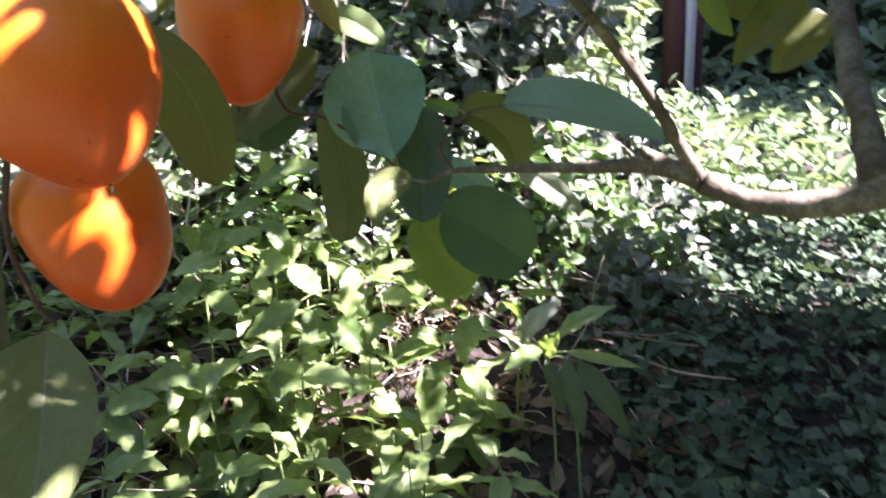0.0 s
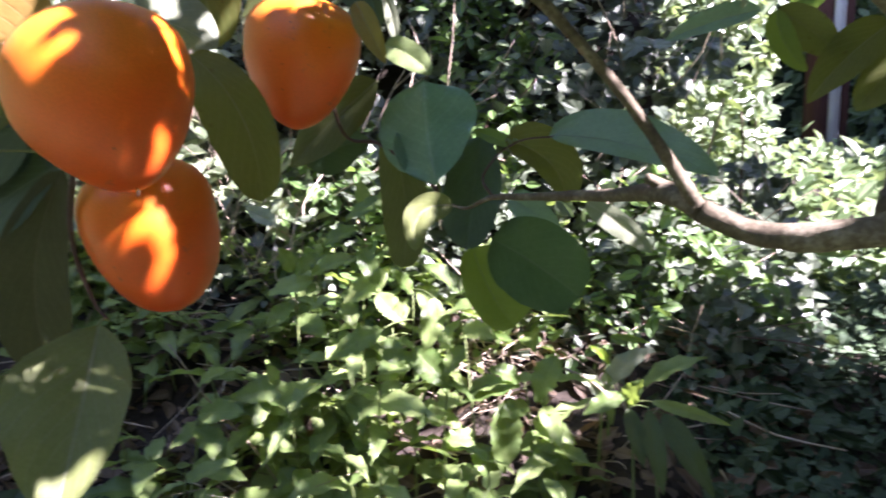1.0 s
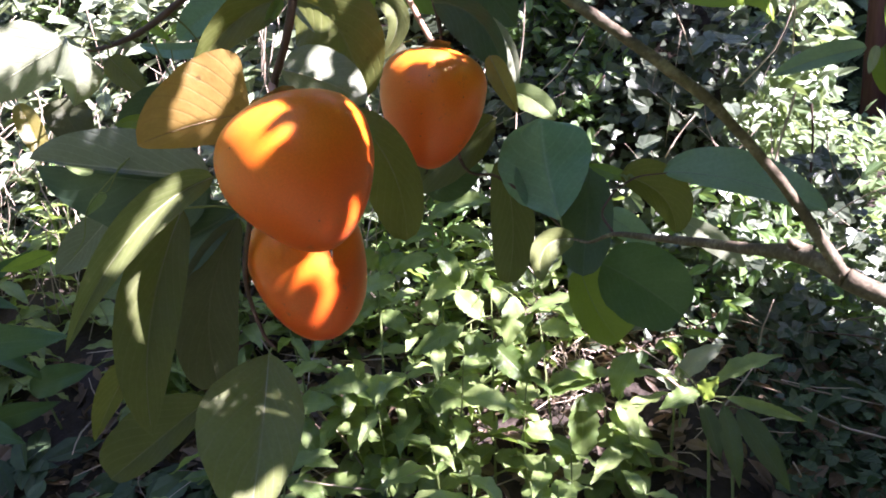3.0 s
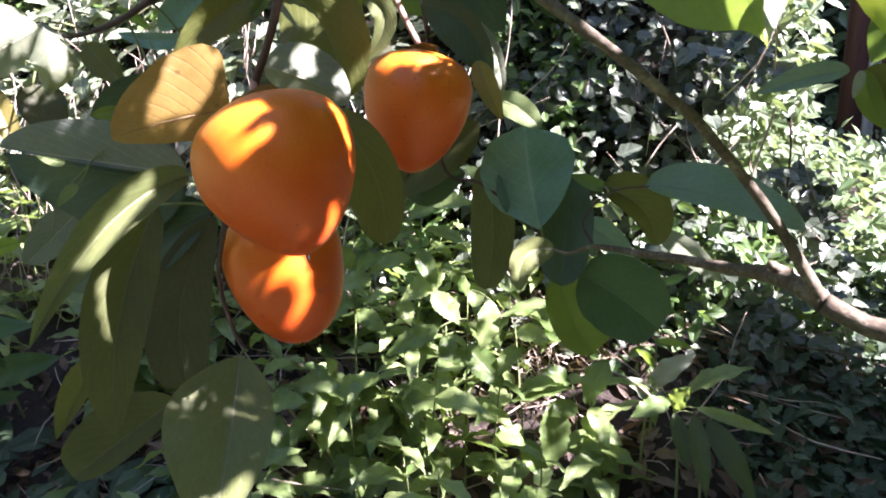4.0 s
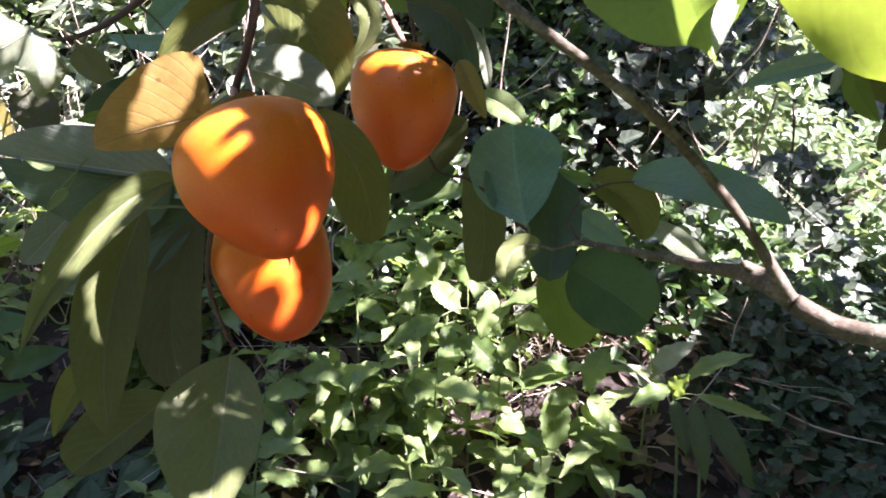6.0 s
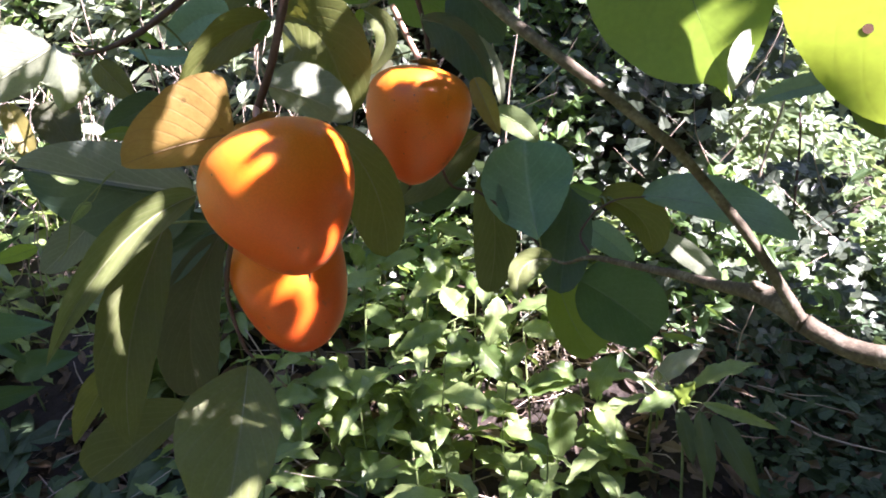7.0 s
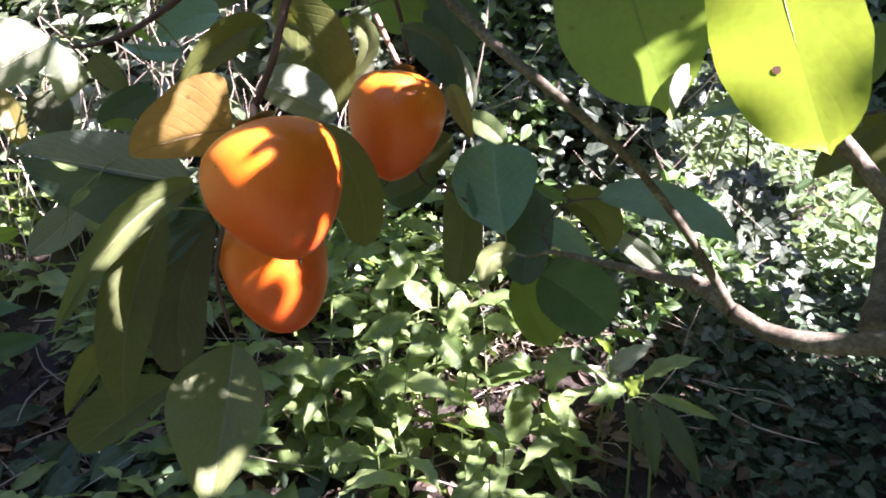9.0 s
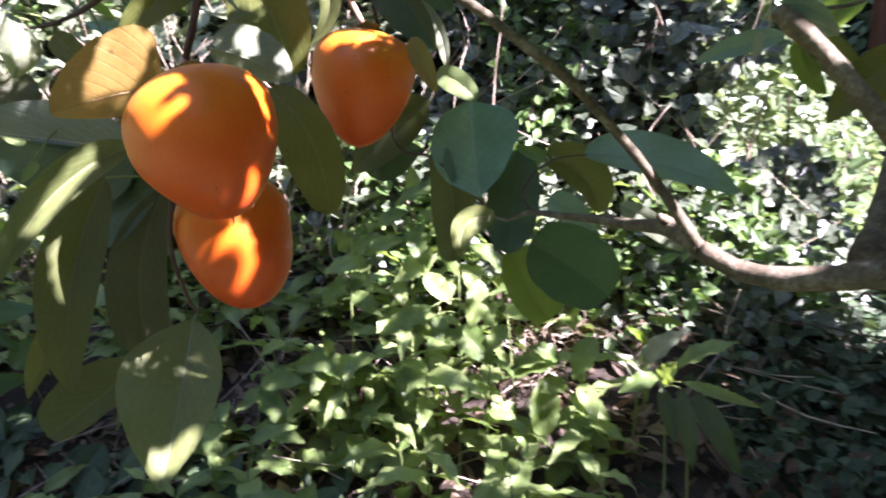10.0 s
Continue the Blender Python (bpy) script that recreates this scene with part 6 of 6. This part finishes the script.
def litter():
    g = random.Random(31)
    spots = []
    for k in range(3900):
        x, y = (g.uniform(-0.9, 0.5), g.uniform(0.7, 1.5)) if k < 2600 else (g.uniform(-1.9, -0.3), g.uniform(0.35, 1.2))
        spots.append(((x, y, ground_z(x, y) + 0.004 + 0.012 * g.random()), 0.015 + 0.045 * g.random() ** 1.5, (g.gauss(0, 0.7), g.gauss(-0.3, 0.7), 1), g.uniform(0, 6.28)))
    leaf_cloud("leaf_litter", spots, OVAL, M["litter"], "brown dead leaves lying on the soil", "leaf litter")
    spots = []
    while len(spots) < 520:
        x, y = g.uniform(-1.7, -0.28), g.uniform(0.35, 1.0)
        if noise.noise(Vector((x * 5, y * 5, 21.0))) < 0.0:
            continue
        spots.append(((x, y, ground_z(x, y) + 0.02 + 0.05 * g.random()), g.uniform(0.03, 0.10), (g.gauss(0, 0.5), g.gauss(-0.4, 0.5), 1), g.uniform(0, 6.28)))
    leaf_cloud("low_weeds", spots, OVAL, M["ivy_low"], "low dark weeds over the shaded leaf litter", "weeds")


litter()


def fence_post():
    """Rusty steel post of I section with a pale strip on its face."""
    post = tagged(new("fence_post"), "rust-red steel post with a white strip on the terrace", "post")
    x, y = 1.72, 5.0
    post.matrix_world = pose(x, y, ground_z(x, y) - 0.1, 0, 0, 12)
    for name, mat, x0, x1, y0, y1 in (("flange", "rust", -0.115, -0.035, 0.02, 0.15), ("flange", "rust", 0.035, 0.10, 0.02, 0.15), ("strip", "white_metal", -0.033, 0.033, 0.0, 0.03), ("web", "rust", -0.115, 0.10, 0.152, 0.17)):
        bm = bmesh.new()
        bmesh.ops.create_cube(bm, size=1)
        for v in bm.verts:
            v.co = Vector((x0 + (v.co.x + 0.5) * (x1 - x0), y0 + (v.co.y + 0.5) * (y1 - y0), (v.co.z + 0.5) * 3.2))
        bmesh.ops.bevel(bm, geom=list(bm.edges), offset=0.004, segments=2, affect="EDGES")
        part(name, bm, M[mat], post)


fence_post()


# ---- small things in front of the ivy ----
def thin_stem(mat, pts, radii, label, category):
    bm = bmesh.new()
    tube(bm, pts, radii, 6, 7, 0.1)
    return tagged(obj("dry_stalk" if category == "stalk" else "tendril", bm, M[mat]), label, category)


def ivy_strand(pts):
    """A hanging shoot of ivy with leaves along it, coloured pale to look sunlit."""
    g = random.Random(77)
    strand = tagged(new("ivy_strand"), "hanging ivy shoot with pale sunlit leaves", "ivy")
    bm = bmesh.new()
    line = tube(bm, pts, [0.0011, 0.001, 0.0009, 0.0007], 6, 7)
    part("stem", bm, M["young_bark"], strand)
    for k in range(3, len(line), 3):
        p = line[k]
        d = Vector((g.choice((-1, 1)) * g.uniform(0.5, 1), -0.4, g.uniform(-0.8, 0.2))).normalized()
        size = g.uniform(0.022, 0.034)
        bm = bmesh.new()
        blade(bm, p + d * 0.006, p + d * (0.006 + size), size * 0.95, 0, 12, 0.04, a=0.35, b=0.7, wave=0.1, nu=8, nv=3, seed=k, normal=Vector((0.1, -0.6, 0.8)))
        ob = part("leaf", bm, M["ivy_pale"], strand)
        bm = bmesh.new()
        tube(bm, [p, p + d * 0.004, p + d * 0.008], [0.0006, 0.0005, 0.0005], 5, 2)
        part("leaf_stalk", bm, M["green_stem"], ob)


thin_stem('straw', [(-0.146, 1.360, 1.581), (-0.149, 1.350, 1.465), (-0.160, 1.350, 1.376), (-0.165, 1.340, 1.264)], [0.0012, 0.0014, 0.0015, 0.0016], 'thin pale dry stalk in front of the ivy', 'stalk')
thin_stem('straw', [(0.320, 1.420, 1.344), (0.311, 1.420, 1.304), (0.301, 1.420, 1.266), (0.288, 1.410, 1.207)], [0.002, 0.0022, 0.0024, 0.0026], 'pale bare stalk among the ivy', 'stalk')
thin_stem('young_bark', [(0.367, 1.500, 1.322), (0.373, 1.500, 1.264), (0.371, 1.490, 1.200), (0.371, 1.480, 1.114)], [0.002, 0.0022, 0.0024, 0.0026], 'dark bare stem among the shrub', 'stalk')
thin_stem('young_bark', [(-0.076, 1.400, 1.377), (-0.090, 1.400, 1.325), (-0.106, 1.400, 1.272), (-0.117, 1.390, 1.197)], [0.0012, 0.0013, 0.0014, 0.0014], 'thin brown stem in front of the ivy', 'stalk')
thin_stem('young_bark', [(-0.007, 1.420, 1.386), (-0.042, 1.420, 1.350), (-0.100, 1.420, 1.324)], [0.0011, 0.0012, 0.0012], 'thin brown stem in front of the ivy', 'stalk')
thin_stem('straw', [(-0.452, 0.960, 0.938), (-0.436, 0.990, 0.890), (-0.396, 1.000, 0.837), (-0.370, 1.010, 0.786)], [0.0012, 0.0022, 0.002, 0.001], 'fallen straw stalk across the herbs', 'stalk')
thin_stem('straw', [(0.266, 1.250, 1.011), (0.258, 1.250, 0.980), (0.251, 1.250, 0.955), (0.240, 1.240, 0.876)], [0.001, 0.0013, 0.0014, 0.0014], 'short pale stalk above the ivy', 'stalk')
thin_stem('young_bark', [(0.306, 1.200, 0.974), (0.424, 1.250, 0.950), (0.560, 1.300, 0.896)], [0.0012, 0.0013, 0.0013], 'long dry stem lying over the ivy', 'stalk')
thin_stem('straw', [(0.048, 1.060, 0.959), (0.081, 1.060, 0.944), (0.112, 1.070, 0.916)], [0.002, 0.003, 0.0015], 'dry brown stalk among the herbs', 'stalk')
thin_stem('green_stem', [(-0.277, 0.400, 1.311), (-0.300, 0.405, 1.294), (-0.318, 0.410, 1.279), (-0.323, 0.410, 1.261), (-0.332, 0.410, 1.250)], [0.0005, 0.0005, 0.0005, 0.0004, 0.0003], 'thin green climbing tendril', 'tendril')
thin_stem('green_stem', [(-0.277, 0.400, 1.311), (-0.285, 0.400, 1.305), (-0.294, 0.400, 1.292), (-0.304, 0.400, 1.290)], [0.0005, 0.0004, 0.0003, 0.0002], 'thin green climbing tendril', 'tendril')
thin_stem('green_stem', [(-0.281, 0.460, 1.377), (-0.278, 0.460, 1.358), (-0.272, 0.460, 1.347), (-0.277, 0.460, 1.341)], [0.0005, 0.0005, 0.0004, 0.0003], 'thin green climbing tendril', 'tendril')
thin_stem('green_stem', [(-0.293, 0.370, 1.225), (-0.291, 0.375, 1.217), (-0.285, 0.375, 1.219), (-0.289, 0.375, 1.229)], [0.0005, 0.0005, 0.0004, 0.0003], 'curled thin green tendril', 'tendril')
ivy_strand([(-0.015, 1.420, 1.568), (-0.023, 1.420, 1.504), (-0.049, 1.420, 1.454), (-0.068, 1.420, 1.413), (-0.090, 1.430, 1.361), (-0.102, 1.430, 1.308)])


def left_brush():
    """Pale leaves of a bush on the bank."""
    g = random.Random(95)
    spots = []
    while len(spots) < 1700:
        x, z = g.uniform(-1.7, -0.42), 1.12 + 0.85 * g.random()
        if noise.noise(Vector((x * 6, z * 6, 3.3))) < -0.05:
            continue
        spots.append(((x, bank_y(x, z) - 0.10 + g.gauss(0, 0.05), z), g.uniform(0.025, 0.085), (g.gauss(0, 0.5), -0.5 + g.gauss(0, 0.4), 0.9), g.uniform(0, 6.28)))
    leaf_cloud("brush", spots, OVAL, M["brush"], "pale leaves of a bush on the bank", "bush")


left_brush()


def straw_heap():
    """Dry stalks standing and lying on the bank, sunlit."""
    g = random.Random(91)
    bm = bmesh.new()
    for k in range(900):
        if k < 300 or k >= 790:
            x, y = g.uniform(-1.5, -0.38), g.uniform(1.2, 1.5)
            z = ground_z(x, y) + g.uniform(0.0, 0.45 if k < 300 else 0.75)
            y -= 0.08 if k >= 790 else 0.0
            d = Vector((g.gauss(0, 0.35), g.gauss(0, 0.3), g.uniform(0.4, 1.0))).normalized()
        elif k >= 600:                       # dry grass between the herbs
            cx, cy = ((-0.08, 1.16), (-0.07, 1.24), (-0.06, 1.20), (-0.25, 1.08), (-0.08, 1.30))[k % 5]
            x, y = g.gauss(cx, 0.035), g.gauss(cy, 0.03)
            z = ground_z(x, y) + g.uniform(0.0, 0.07)
            d = Vector((g.gauss(0, 0.8), g.gauss(0, 0.6), g.gauss(0.3, 0.6))).normalized()
        elif k > 490:
            x, z = g.uniform(-0.6, 0.45), g.uniform(0.98, 1.7)
            y = bank_y(x, z) - g.uniform(0.02, 0.10)
            d = Vector((g.gauss(0, 0.5), g.gauss(0, 0.3), g.uniform(0.2, 1.0))).normalized()
        else:
            x, y = g.uniform(-0.9, 0.3), g.uniform(0.8, 1.4)
            z = ground_z(x, y) + g.uniform(0.005, 0.05)
            d = Vector((g.gauss(0, 1), g.gauss(0, 1), g.gauss(0, 0.25))).normalized()
        p = Vector((x, y, z))
        length = g.uniform(0.06, 0.22) if k < 600 or k >= 790 else g.uniform(0.02, 0.075)
        r = g.uniform(0.0006, 0.0017) if k < 790 else g.uniform(0.0007, 0.0017)
        q = p + d * length
        tube(bm, [p, p.lerp(q, 0.5) + Vector((g.gauss(0, 0.01), g.gauss(0, 0.01), 0)), q], [r, r, r * 0.6], 4, 2)
    tagged(obj("straw", bm, M["straw"]), "pale dry stalks and straw on the bank", "straw", kind="stuff")


straw_heap()
